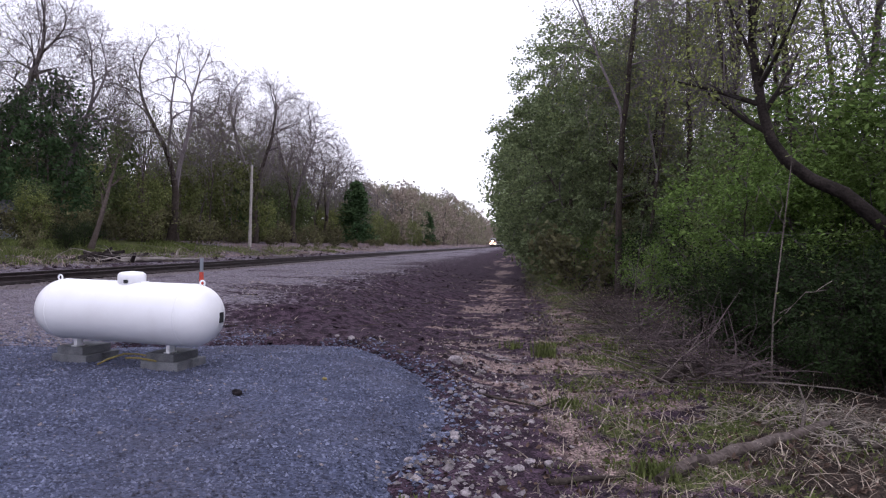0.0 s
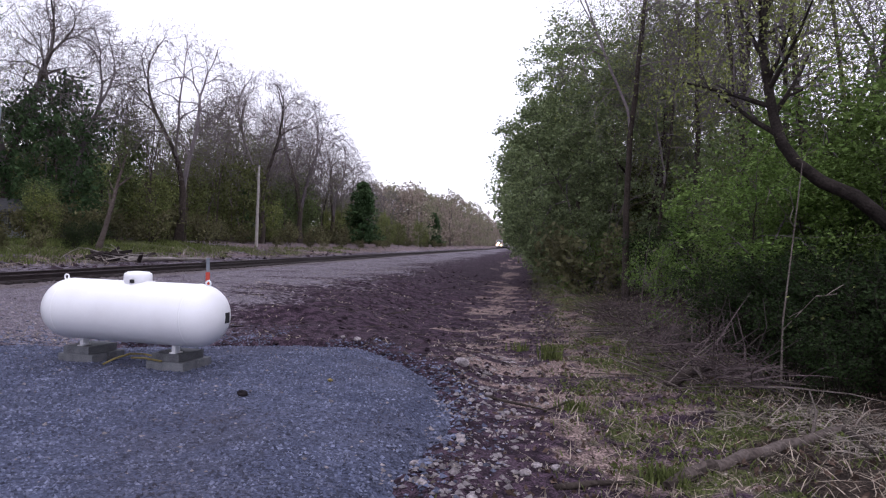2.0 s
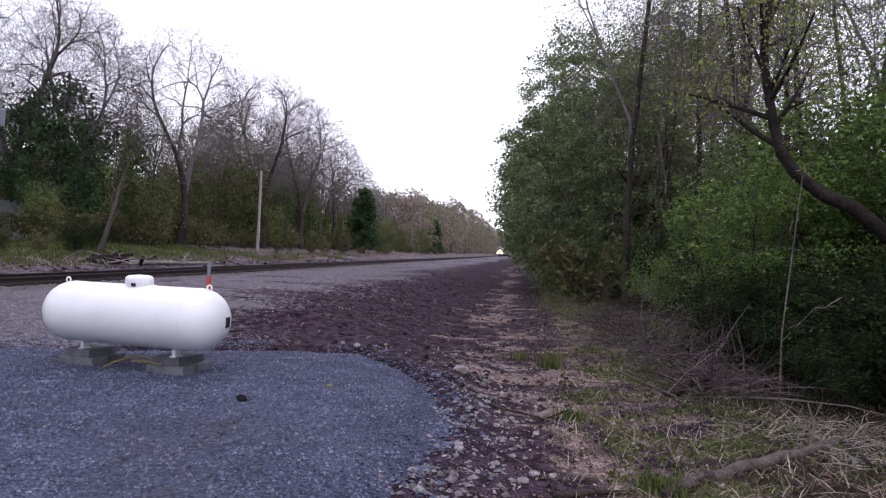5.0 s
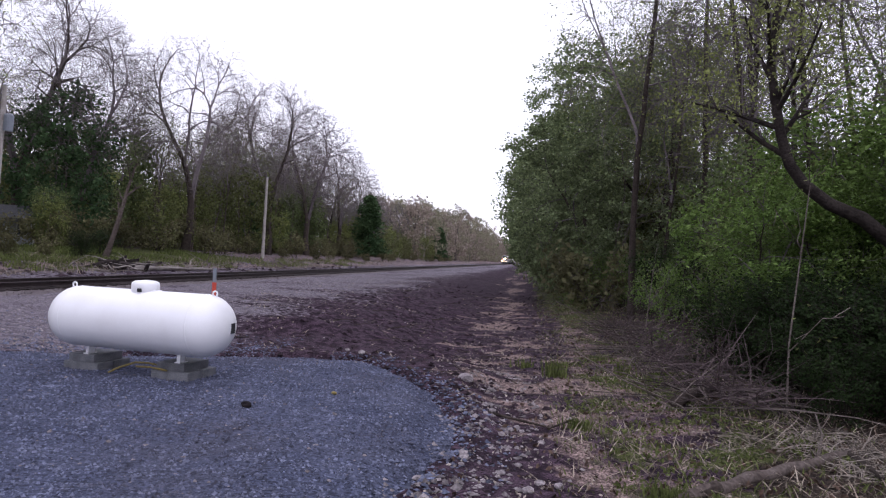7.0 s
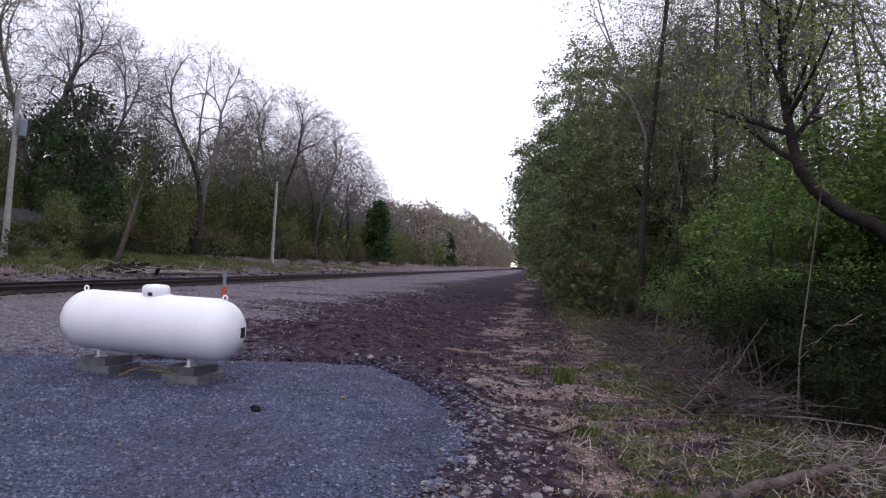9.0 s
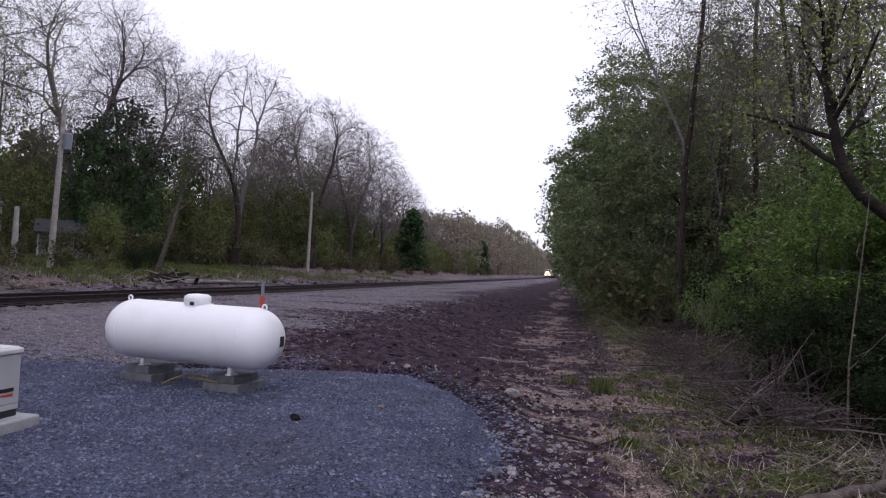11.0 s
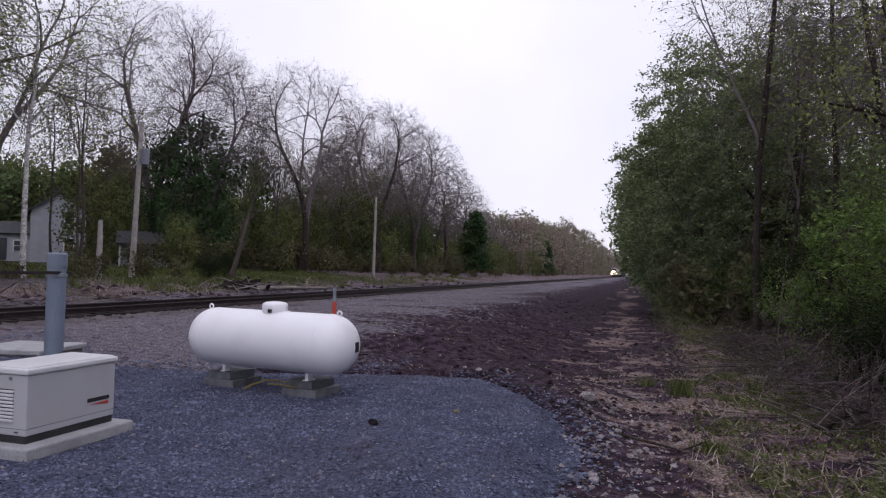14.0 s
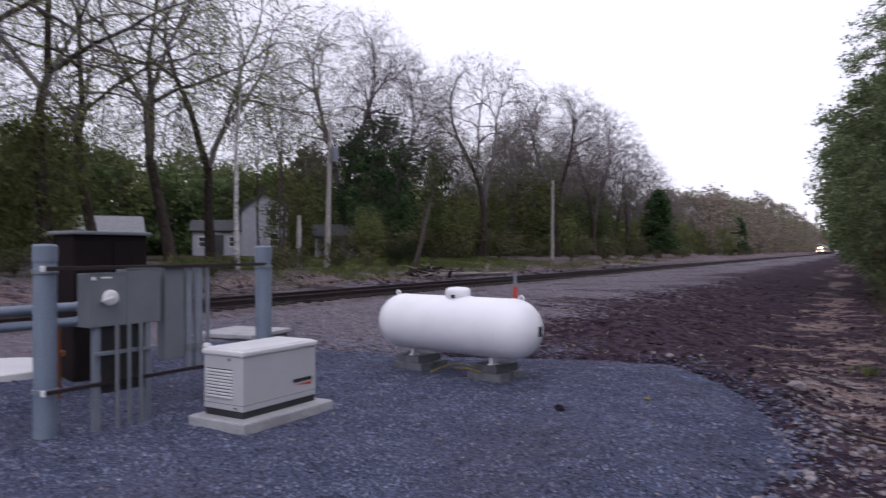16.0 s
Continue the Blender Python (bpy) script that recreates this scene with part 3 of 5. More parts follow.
# ---- standby generator ----
def generator():
    g = thing("standby_generator", "cream standby generator with louvred end and black base", "generator", pose(-5.87, 5.72, 0.11, 0, 0, 0))
    W, D, Hh = 0.60, 1.12, 0.60   # across x, along y, body height
    part("base_skid", box(W - 0.02, D - 0.02, 0.08, 0, 0, 0, 0.008), BLACK, g, "black base skid")
    part("body", box(W, D, Hh - 0.027, 0, 0, 0.072, 0.012), CREAM, g)
    lid = part("lid", box(W + 0.04, D + 0.04, 0.06, 0, 0, Hh + 0.047, 0.018), LIDWHITE, g, "pale slightly domed lid", smooth=False)
    part("lid_crown", box(W - 0.02, D - 0.02, 0.03, 0, 0, Hh + 0.092, 0.014), LIDWHITE, lid)
    part("seam", box(W + 0.004, D + 0.004, 0.006, 0, 0, 0.135, 0), PANEL, g, "thin panel seam")
    for i in range(9):
        part("louvre", box(0.40, 0.034, 0.025, -0.05, -D / 2 - 0.004, 0.20 + i * 0.034, 0.007), LIDWHITE, g)
        part("louvre_slot", box(0.39, 0.006, 0.010, -0.05, -D / 2 - 0.002, 0.2245 + i * 0.034, 0), BLACK, g, "dark louvre slot")
    part("lock", rod((0.10, -D / 2 - 0.01, Hh + 0.01), (0.10, -D / 2 + 0.01, Hh + 0.01), 0.018, 10), PANEL, g, "small round lock")
    part("knockout", box(0.05, 0.006, 0.014, 0.19, -D / 2 - 0.003, 0.10, 0.002), BLACK, g)
    part("emblem", box(0.006, 0.30, 0.040, W / 2 + 0.002, 0.33, 0.262, 0.002), BLACK, g, "dark lettered emblem bar")
    stripe = bmesh.new()
    vs = [stripe.verts.new((W / 2 + 0.005, y, z)) for y, z in ((0.22, 0.236), (0.47, 0.212), (0.47, 0.246))]
    stripe.faces.new(vs)
    ext = bmesh.ops.extrude_face_region(stripe, geom=list(stripe.faces))
    bmesh.ops.translate(stripe, vec=(-0.006, 0, 0), verts=[v for v in ext["geom"] if isinstance(v, bmesh.types.BMVert)])
    part("emblem_stripe", stripe, RED, g, "red wedge stripe")
    return g


slab = thing("generator_slab", "grey concrete pad under the generator", "concrete slab", pose(-5.84, 5.72, -0.02, 0, 0, 0))
part("slab", box(0.86, 1.38, 0.13, bevel=0.02), SLAB, slab)
generator()


# ---- electrical service rack ----
def bollard(x, y):
    b = thing("steel_bollard", "blue-grey painted steel post of the service rack", "post", pose(x, y, -0.03), group="rack posts")
    part("tube", turned([(0.0, 0), (0.108, 0.0), (0.108, 1.86), (0.102, 1.885)], 28), BOLLARD, b, smooth=False)
    part("cap", turned([(0.116, 1.80), (0.116, 1.955), (0.10, 1.975), (0.0, 1.98)], 28), BOLLARD, b, "flat steel cap")
    for z in (0.5, 1.70):
        part("clamp", turned([(0.106, z - 0.025), (0.120, z - 0.02), (0.120, z + 0.02), (0.106, z + 0.025)], 28), GALV, b, "galvanised clamp")
    return b


bollard(-7.10, 3.97)
bollard(-6.98, 6.82)
for z in (1.70, 0.48):
    r = thing("rack_rail", "dark weathered strut rail between the rack posts", "rail", group="rack rails")
    bm = box(0.04, 3.1, 0.04, -6.90, 5.40, z - 0.02, 0.004)
    part("strut", bm, STEEL_RAIL, r)
    part("end_cap", box(0.05, 0.03, 0.06, -6.90, 3.84, z - 0.03, 0.005), WHITE, r, "white plastic end cap")


def enclosure(name, label, y0, y1, z0, z1, depth, x=-7.08):
    e = thing(name, label, "electrical box", pose(x, (y0 + y1) / 2, z0))
    w, h = y1 - y0, z1 - z0
    part("box_body", box(depth, w, h, depth / 2, 0, 0, 0.008), PANEL, e)
    cover = part("cover", box(0.014, w + 0.006, h + 0.004, depth + 0.007, 0, -0.002, 0.004), PANEL, e)
    part("drip_edge", box(0.03, w + 0.012, 0.012, depth + 0.006, 0, h - 0.004, 0.002), PANEL, e)
    return e, cover, w, h, depth


disc, cover, w, h, dp = enclosure("disconnect_switch", "grey steel disconnect switch with round handle", 4.29, 4.72, 1.08, 1.64, 0.19)
handle = part("dial", turned([(0.085, 0), (0.085, 0.03), (0.06, 0.045), (0.0, 0.05)], 24), WHITE, cover, "pale round switch dial",
              at=pose(dp + 0.014, 0.02, 0.30, 0, 90, 0))
part("lever", box(0.035, 0.13, 0.03, dp + 0.06, 0.03, 0.27, 0.006, m=pose(0, 0, 0, 12, 0, 0)), LIDWHITE, cover, "pale switch lever")
part("warning_label", box(0.003, 0.05, 0.035, dp + 0.016, -0.16, 0.49, 0), WHITE, cover, "small white label")
part("warning_label", box(0.003, 0.12, 0.018, dp + 0.016, -0.02, 0.505, 0), WHITE, cover, "small white label")
enclosure("transfer_switch_box", "grey steel transfer switch box beside the switch", 4.73, 5.14, 1.08, 1.68, 0.19)
enclosure("meter_box", "narrow grey meter box at the rack's far end", 5.24, 5.50, 0.62, 1.68, 0.14)
for y in (4.40, 5.00):
    s = thing("support_frame", "galvanised upright carrying the electrical boxes", "upright", pose(-6.93, y, -0.03), group="rack legs")
    part("strut", box(0.07, 0.07, 1.2, bevel=0.006), GALV, s)
for y, w in ((5.58, 0.09), (5.72, 0.11), (5.86, 0.05)):
    s = thing("conduit_riser", "grey conduit rising to the rack", "conduit", pose(-6.95, y, 0.44), group="conduit risers")
    part("pipe", rod((0, 0, 0), (0, 0, 1.24), w / 2, 14), GALV, s)
    part("coupling", rod((0, 0, 0.25), (0, 0, 0.33), w / 2 + 0.012, 14), PANEL, s)
for y in (4.56, 4.70, 4.84):
    s = thing("conduit", "grey conduit below the boxes", "conduit", pose(-6.80, y, -0.03), group="box conduits")
    part("pipe", rod((0, 0, 0), (0, 0, 1.12), 0.021, 12), PANEL, s)
board = thing("backing_board", "dark backing board between the rack uprights", "board", pose(-6.97, 4.70, 0.36))
part("board", box(0.02, 0.60, 0.74, bevel=0.004), BLACK, board)
cross = thing("cross_strut", "galvanised cross strut between the rack legs", "strut")
part("strut", box(0.04, 0.75, 0.04, -6.86, 4.70, 0.78, 0.004), GALV, cross)
ins = thing("junction_knob", "white round conduit fitting on the rack", "fitting", pose(-6.84, 5.76, 0.72))
part("knob", turned([(0, -0.05), (0.04, -0.04), (0.055, 0), (0.04, 0.04), (0, 0.05)], 16), WHITE, ins, smooth=True)
part("bracket", box(0.10, 0.02, 0.02, -0.06, 0, -0.01, 0.003), GALV, ins)

cab = thing("equipment_cabinet", "dark brown steel equipment cabinet with pale roof edge", "cabinet", pose(-9.25, 5.935, 0.0))
part("body", box(0.5, 1.10, 2.08, 0, 0, 0.03, 0.015), BROWN_BOX, cab)
part("roof", box(0.6, 1.2, 0.05, 0, 0, 2.11, 0.012), PANEL, cab, "flat grey roof edge")
part("plinth", box(0.54, 1.14, 0.08, 0, 0, -0.05, 0.01), CONCRETE, cab, "concrete plinth")
for dy in (-0.27, 0.27):
    door = part("door", box(0.02, 0.52, 1.92, 0.255, dy, 0.10, 0.006), BROWN_BOX, cab)
    part("handle", box(0.03, 0.03, 0.16, 0.275, dy * 0.2, 1.0, 0.006), BLACK, door)

gate = thing("pipe_rail", "two blue-grey steel guard pipes on a thin post", "guard rail")
for z in (1.21, 1.03):
    p = part("pipe", rod((-8.2, 0.6, z), (-8.2, 4.95, z), 0.055, 18), BOLLARD, gate)
    part("end_cap", rod((-8.2, 4.95, z), (-8.2, 5.0, z), 0.062, 18), LIDWHITE, p, "pale pipe cap")
for y in (4.05, 1.4):
    part("post", rod((-8.28, y, 0.0), (-8.28, y, 1.42), 0.035, 12), STEEL_RAIL, gate, "thin rusty post")
disc_pad = thing("concrete_cover", "pale round concrete cover on the ground", "manhole cover", pose(-10.3, 5.0, 0.16))
part("ring", turned([(0, 0.0), (0.85, 0.0), (0.85, 0.13), (0.82, 0.15), (0, 0.15)], 40), LIDWHITE, disc_pad)
rusty = thing("rusty_stub", "rusty orange pipe stub beside the rack", "pipe", pose(-8.5, 4.85, 0.0))
part("pipe", rod((0, 0, 0), (0, 0, 0.95), 0.07, 14), RUST, rusty)
part("flange", rod((0, 0, 0.6), (0, 0, 0.66), 0.12, 14), RUST, rusty)
vault = thing("concrete_vault", "low concrete utility vault with pale lid", "utility vault", pose(-10.5, 9.7, 0.05, 0, 0, 12))
part("wall", box(1.25, 1.25, 0.20, bevel=0.02), CONCRETE, vault)
part("lid", box(1.35, 1.35, 0.09, 0, 0, 0.195, 0.02), SLAB, vault, "pale concrete lid")
marker = thing("marker_post", "orange plastic marker post with grey top", "marker post", pose(-6.6, 13.95, 0.24))
part("post", box(0.09, 0.03, 0.85, bevel=0.006), RED, marker)
part("top", box(0.075, 0.026, 0.30, 0, 0, 0.85, 0.006), GALV, marker, "grey top plate")
clump = thing("dirt_clod", "dark clod of earth on the gravel", "clod", pose(-3.08, 7.66, 0.0))
bm = bmesh.new()
bmesh.ops.create_icosphere(bm, subdivisions=3, radius=0.062)
for v in bm.verts:
    v.co *= 1 + 0.5 * noise.noise(v.co * 14)
    v.co.z *= 0.6
bmesh.ops.translate(bm, vec=(0, 0, 0.03), verts=bm.verts)
part("clod", bm, BLACK_EARTH, clump)


# ---- trees ----
class Grower:
    """Grows limbs, twigs and leaf places of one tree."""

    def __init__(self, seed):
        self.r = random.Random(seed)
        self.tv, self.tf = [], []
        self.wv, self.wf = [], []
        self.tips = []

    def limb(self, p, d, length, rad, level, spec, path=None):
        r = self.r
        n = max(3, int(length / spec["step"]))
        pts, q, dd = [p.copy()], p.copy(), d.normalized()
        for i in range(n):
            dd = (dd + Vector((r.gauss(0, 1), r.gauss(0, 1), r.gauss(0, 1) + spec["up"][level])) * spec["wob"]).normalized()
            q = q + dd * (length / n)
            pts.append(q.copy())
        if path is not None:
            pts = path
            n = len(pts) - 1
        end = rad * spec["taper"][level]
        radii = [rad + (end - rad) * i / n for i in range(n + 1)]
        if level == 0:
            radii[0] *= 1.35
        last = level >= spec["levels"]
        if rad > 0.03 and not last:
            tube(self.tv, self.tf, pts, radii, 8 if level == 0 else 5)
        else:
            few = [pts[0], pts[n // 2], pts[-1]] if not last or spec["levels"] < 4 else [pts[0], pts[-1]]
            tube(self.wv, self.wf, few, [max(rad * (1 - 0.6 * i / (len(few) - 1)), spec.get("thin", 0.006)) for i in range(len(few))], 3)
        if last:
            self.tips += pts[1:]
            return
        kids = spec["kids"][level]
        for k in range(kids):
            f = spec["first"][level] + (1 - spec["first"][level]) * (k + r.random()) / kids
            i = min(n - 1, int(f * n))
            a = pts[i].lerp(pts[i + 1], f * n - i if f * n - i < 1 else 0.99)
            axis = (pts[i + 1] - pts[i]).normalized()
            side = axis.orthogonal().normalized()
            side.rotate(Matrix.Rotation(r.random() * 6.283, 3, axis))
            ang = radians(r.gauss(*spec["angle"][level]))
            direction = axis * math.cos(ang) + side * math.sin(ang)
            ln = length * spec["ratio"][level] * r.uniform(0.65, 1.15) * (1 - spec["cone"][level] * f)
            self.limb(a, direction, max(ln, 0.25), max(0.008, min(radii[i] * 0.62, rad * 0.55)), level + 1, spec)
        if level > 0:
            self.tips.append(pts[-1])


def leaf_arrays(tips, count, size, spread, seed, flat=1.0):
    rng = np.random.default_rng(seed)
    base = np.array([tuple(t) for t in tips])
    c = base[rng.integers(0, len(base), count)] + rng.normal(0, spread, (count, 3)) * (1, 1, flat)
    a = rng.normal(size=(count, 3)) * (1, 1, flat); a /= np.linalg.norm(a, axis=1)[:, None]
    b = np.cross(a, rng.normal(size=(count, 3)) * (flat, flat, 1)); b /= np.linalg.norm(b, axis=1)[:, None]
    s = size * (0.6 + 0.8 * rng.random(count))[:, None]
    v = np.stack([c - a * s, c + b * s * 0.55, c + a * s, c - b * s * 0.55], 1).reshape(-1, 3)
    return v, np.arange(count * 4).reshape(-1, 4)


LEAFY = dict(levels=3, step=0.8, wob=0.10, up=[0.3, 0.2, 0.15, 0.1], taper=[0.3, 0.3, 0.3, 0.3], kids=[15, 6, 4], first=[0.12, 0.2, 0.2],
             angle=[(58, 12), (48, 12), (45, 15)], ratio=[0.42, 0.5, 0.5], cone=[0.5, 0.3, 0.2])
SLIM = dict(levels=3, step=0.9, wob=0.08, up=[0.4, 0.25, 0.15, 0.1], taper=[0.3, 0.3, 0.3, 0.3], kids=[15, 6, 5], first=[0.30, 0.2, 0.2],
            angle=[(46, 12), (45, 12), (45, 15)], ratio=[0.30, 0.5, 0.5], cone=[0.4, 0.3, 0.2])
BUSH = dict(levels=2, step=0.35, wob=0.14, up=[0.1, 0.15, 0.1], taper=[0.4, 0.3, 0.3], kids=[7, 6], first=[0.15, 0.15], angle=[(40, 14), (45, 15)],
            ratio=[0.55, 0.5], cone=[0.3, 0.2])


def finish_tree(t, g, bark, twig, leaf, leaves, leaf_size, spread, seed, flat=1.0):
    if g.tv:
        part_mesh("trunk", mesh_of("trunk", g.tv, g.tf, [bark], smooth=True), t)
    wv = np.array([tuple(v) for v in g.wv]).reshape(-1, 3)
    lv, lf = leaf_arrays(g.tips, leaves, leaf_size, spread, seed, flat)
    faces = [tuple(f) for f in g.wf] + [tuple(f) for f in (lf + len(wv))]
    idx = [0] * len(g.wf) + [1] * len(lf)
    part_mesh("crown", mesh_of("crown", np.vstack([wv, lv]), faces, [twig, leaf], idx), t)
    return t


def bushy(name, label, seed, height, rad, spec, bark, leaf, leaves, leaf_size, spread=0.25, stems=1, path=None, group="", category="tree", twig=None, lean=(0, 0), flat=1.0):
    """A plant grown limb by limb: several stems, or one stem along a given path."""
    g = Grower(seed)
    many = stems > 1
    for s in range(stems):
        d = Vector((lean[0] + g.r.gauss(0, 0.35) * many, lean[1] + g.r.gauss(0, 0.35) * many, 1))
        g.limb(Vector((g.r.gauss(0, 0.12) * many, g.r.gauss(0, 0.12) * many, -0.15)), d, height * (g.r.uniform(0.7, 1.05) if many else 1), rad, 0, spec, path)
    return finish_tree(thing(name, label, category, group=group), g, bark, twig or TWIG, leaf, leaves, leaf_size, spread, seed, flat)


def tree(name, label, seed, height, crown, count, bark, leaf, leaves, leaf_size, spread=0.25, fork=0.28, tip=0.010, power=0.47, fan=0, twig=None,
         group="", lean=(0, 0), thick=0.035, gap=0.35, lumps=0.16, flat=1.0):
    """A tree whose limbs divide again and again towards points spread through its crown.
    crown: centre height, half width, half height and lowest point, as shares of the height."""
    rng = np.random.default_rng(seed)
    cz, rx, rz, low = (c * height for c in crown)
    pts = []
    while len(pts) < count:
        v = rng.normal(size=3)
        v /= np.linalg.norm(v)
        v *= (gap + (1 - gap) * rng.random()) ** 0.5
        lump = 1 + lumps * noise.noise(Vector((v[0] * 1.7 + seed, v[1] * 1.7, v[2] * 1.7)))
        p = np.array([v[0] * rx * lump, v[1] * rx * lump, cz + v[2] * rz * lump])
        if p[2] > low:
            pts.append(p)
    g = Grower(seed)

    chains = []

    def split(start, way, targets, depth, chain=None):
        n = len(targets)
        r0 = tip * n ** power
        centre = targets.mean(axis=0)
        if n <= 2:
            for q in targets:
                end = Vector(q)
                mid = start.lerp(end, 0.5) + Vector(rng.normal(0, 0.06, 3)) * (end - start).length
                tube(g.wv, g.wf, [start, mid, end], [r0, tip * 0.9, tip * 0.5], 3)
                g.tips.append(end); g.tips.append(mid)
                out = (end - start).normalized()
                for _ in range(fan):
                    d = (out + Vector(rng.normal(0, 0.55, 3)) + Vector((0, 0, 0.2))).normalized() * rng.uniform(0.35, 0.9)
                    a = mid.lerp(end, rng.random())
                    tube(g.wv, g.wf, [a, a + d], [tip * 0.75, tip * 0.4], 3)
                    g.tips.append(a + d)
            return
        share = 0.30 + 0.12 * rng.random() if depth else fork
        to = Vector(centre) - start
        if depth:
            straight = (to.normalized() * 0.80 + way * 0.36 + Vector((0, 0, 0.14))).normalized()
            end = start + straight * to.length * share
        else:
            end = Vector((lean[0] * height * fork, lean[1] * height * fork, height * fork))
        wob = (end - start).length * 0.022
        mid = start.lerp(end, 0.5) + Vector(rng.normal(0, wob, 3))
        r1 = r0 * 0.86
        if r0 > thick:
            if chain is None:
                chain = [[start], [r0 * (1.3 if depth == 0 else 1)]]
                chains.append(chain)
            chain[0] += [mid, end]
            chain[1] += [(r0 + r1) / 2, r1]
        else:
            tube(g.wv, g.wf, [start, end], [r0, r1], 3)
            chain = None
        off = targets - np.array(end)
        off /= np.linalg.norm(off, axis=1)[:, None] + 1e-6
        a, c = off[rng.integers(n)], None
        c = off[np.argmin(off @ a)]
        a = off[np.argmin(off @ c)]
        for _ in range(2):
            near = (off @ a) > (off @ c)
            if near.all() or not near.any():
                break
            a, c = off[near].mean(axis=0), off[~near].mean(axis=0)
        near = (off @ a) > (off @ c)
        if near.all() or not near.any():
            near = np.arange(n) % 2 == 0
        d = (end - mid).normalized()
        both = sorted((targets[near], targets[~near]), key=len)
        split(end, d, both[1], depth + 1, chain)
        split(end, d, both[0], depth + 1)
    split(Vector((0, 0, -0.15)), Vector((0, 0, 1)), np.array(pts), 0)
    t = thing(name, label, "tree", group=group)
    for k, (line, radii) in enumerate(chains):
        v, f = [], []
        if k == 0 or (k < 14 and radii[0] > 2.0 * thick):
            tube(v, f, line, radii, 9 if k == 0 else 6)
            part_mesh("trunk" if k == 0 else "limb", mesh_of("limb", v, f, [bark], smooth=True), t)
        else:
            tube(g.wv, g.wf, line, radii, 4)
    return finish_tree(t, g, bark, twig or TWIG, leaf, leaves, leaf_size, spread, seed, flat)


def conifer(name, label, seed, height, width, count=5200, leaf=None, category="tree"):
    """A narrow cedar: a trunk and drooping sprays in tiers with gaps."""
    rng = np.random.default_rng(seed)
    t = thing(name, label, category)
    part("trunk", rod((0, 0, -0.1), (0, 0, height * 0.95), 0.13, 8, 0.02), BARK_DARK, t)
    tips = []
    for i in range(170):
        f = rng.random() ** 0.9
        a = rng.random() * 6.283
        reach = width * (1 - f) ** 0.6 * (0.55 + 0.5 * rng.random())
        for k in np.linspace(0.3, 1, 5):
            tips.append((math.cos(a) * reach * k, math.sin(a) * reach * k, 0.5 + f * (height - 0.6) + 0.25 * k - 0.1 * k * k))
    v, f = leaf_arrays(tips, count, 0.13, 0.14, seed)
    part_mesh("crown", mesh_of("crown", v, f, [leaf or CONIFER]), t)
    return t


oaks = [tree("oak_tree", "tall bare oak with fine grey twigs and first buds", 10 + i, 20.0, (0.625, 0.35, 0.37, 0.27), 2600, BARK_DARK, BUD, 9500, 0.045, 0.26,
             fork=0.22, fan=4, tip=0.0076, power=0.49, twig=TWIG, group="bare trees beyond the track", lean=(0.08 * i - 0.08, 0.05)) for i in range(3)]
trunks = [tree("slender_tree", "slender grey-brown trunk with a thin olive crown", 35 + i, 14.0, (0.72, 0.17, 0.28, 0.42), 130, BARK, LEAF, 1300, 0.07, 0.35,
               fork=0.44, fan=1, tip=0.0085, group="slender trunks of the far woods", lean=(0.03 * i, 0.04 - 0.04 * i)) for i in range(3)]
green_oaks = [tree("spring_oak", "tall tree in thin yellow-green spring leaf beyond the track", 15 + i, 20.0, (0.58, 0.44, 0.43, 0.26), 760, BARK_DARK, LEAF_FRESH, 8500,
                   0.062, 0.3, fork=0.27, fan=2, tip=0.0088, power=0.52, group="budding trees beyond the track", lean=(0.12, 0.1 - 0.2 * i)) for i in range(2)]
under = [tree("understory_tree", lb, 20 + i, 8.5, (0.52, 0.32, 0.52, 0.05), 150, BARK_DARK, lf, 3800, 0.135, 0.32,
              fork=0.12, tip=0.008, group="young trees in the woods")
         for i, (lf, lb) in enumerate(((LEAF, "young tree in olive-green spring leaf, branched to the ground"),
                                       (LEAF_OLIVE, "young tree in dull green leaf, branched to the ground"),
                                       (LEAF_FRESH, "young tree in yellow-green spring leaf"),
                                       (LEAF_RUST, "young tree in rusty brown first leaf")))]
thicket = [tree("thicket_tree", lb, 26 + i, 6.5, (0.52, 0.34, 0.50, 0.05), 220, BARK_DARK, lf, 5600, 0.062, 0.24,
                fork=0.12, tip=0.006, group="small trees of the near woods")
           for i, (lf, lb) in enumerate(((LEAF, "small tree in olive-green leaf inside the woods"), (LEAF_OLIVE, "small tree in dull green leaf inside the woods")))]
slim = [tree("woodland_tree", "tall slender trunk with sparse new leaves", 30 + i, 15.5, (0.66, 0.20, 0.36, 0.25), 480, BARK_DARK, LEAF_FRESH, 3600, 0.042, 0.20,
             fork=0.34, fan=3, tip=0.0055, group="trees of the near woods") for i in range(3)]
maple = [tree("maple_tree", "full green tree at the woods' edge", 40, 14.0, (0.47, 0.36, 0.53, 0.04), 760, BARK_DARK, LEAF_MAPLE, 52000, 0.08, 0.20,
              fork=0.10, tip=0.007, lumps=0.30, flat=0.6, group="leafy trees of the near woods")]
maple_far = [tree("maple_tree", "full green tree at the woods' edge", 41, 14.0, (0.47, 0.36, 0.53, 0.04), 300, BARK_DARK, LEAF_MAPLE, 9000, 0.19, 0.32,
                  fork=0.10, tip=0.008, group="leafy trees of the near woods")]
evergreen = [tree("evergreen_tree", "broad dark evergreen beyond the track", 43, 13.0, (0.50, 0.34, 0.50, 0.05), 260, BARK_DARK, CONIFER, 9000, 0.17, 0.32, fork=0.12, tip=0.008)]
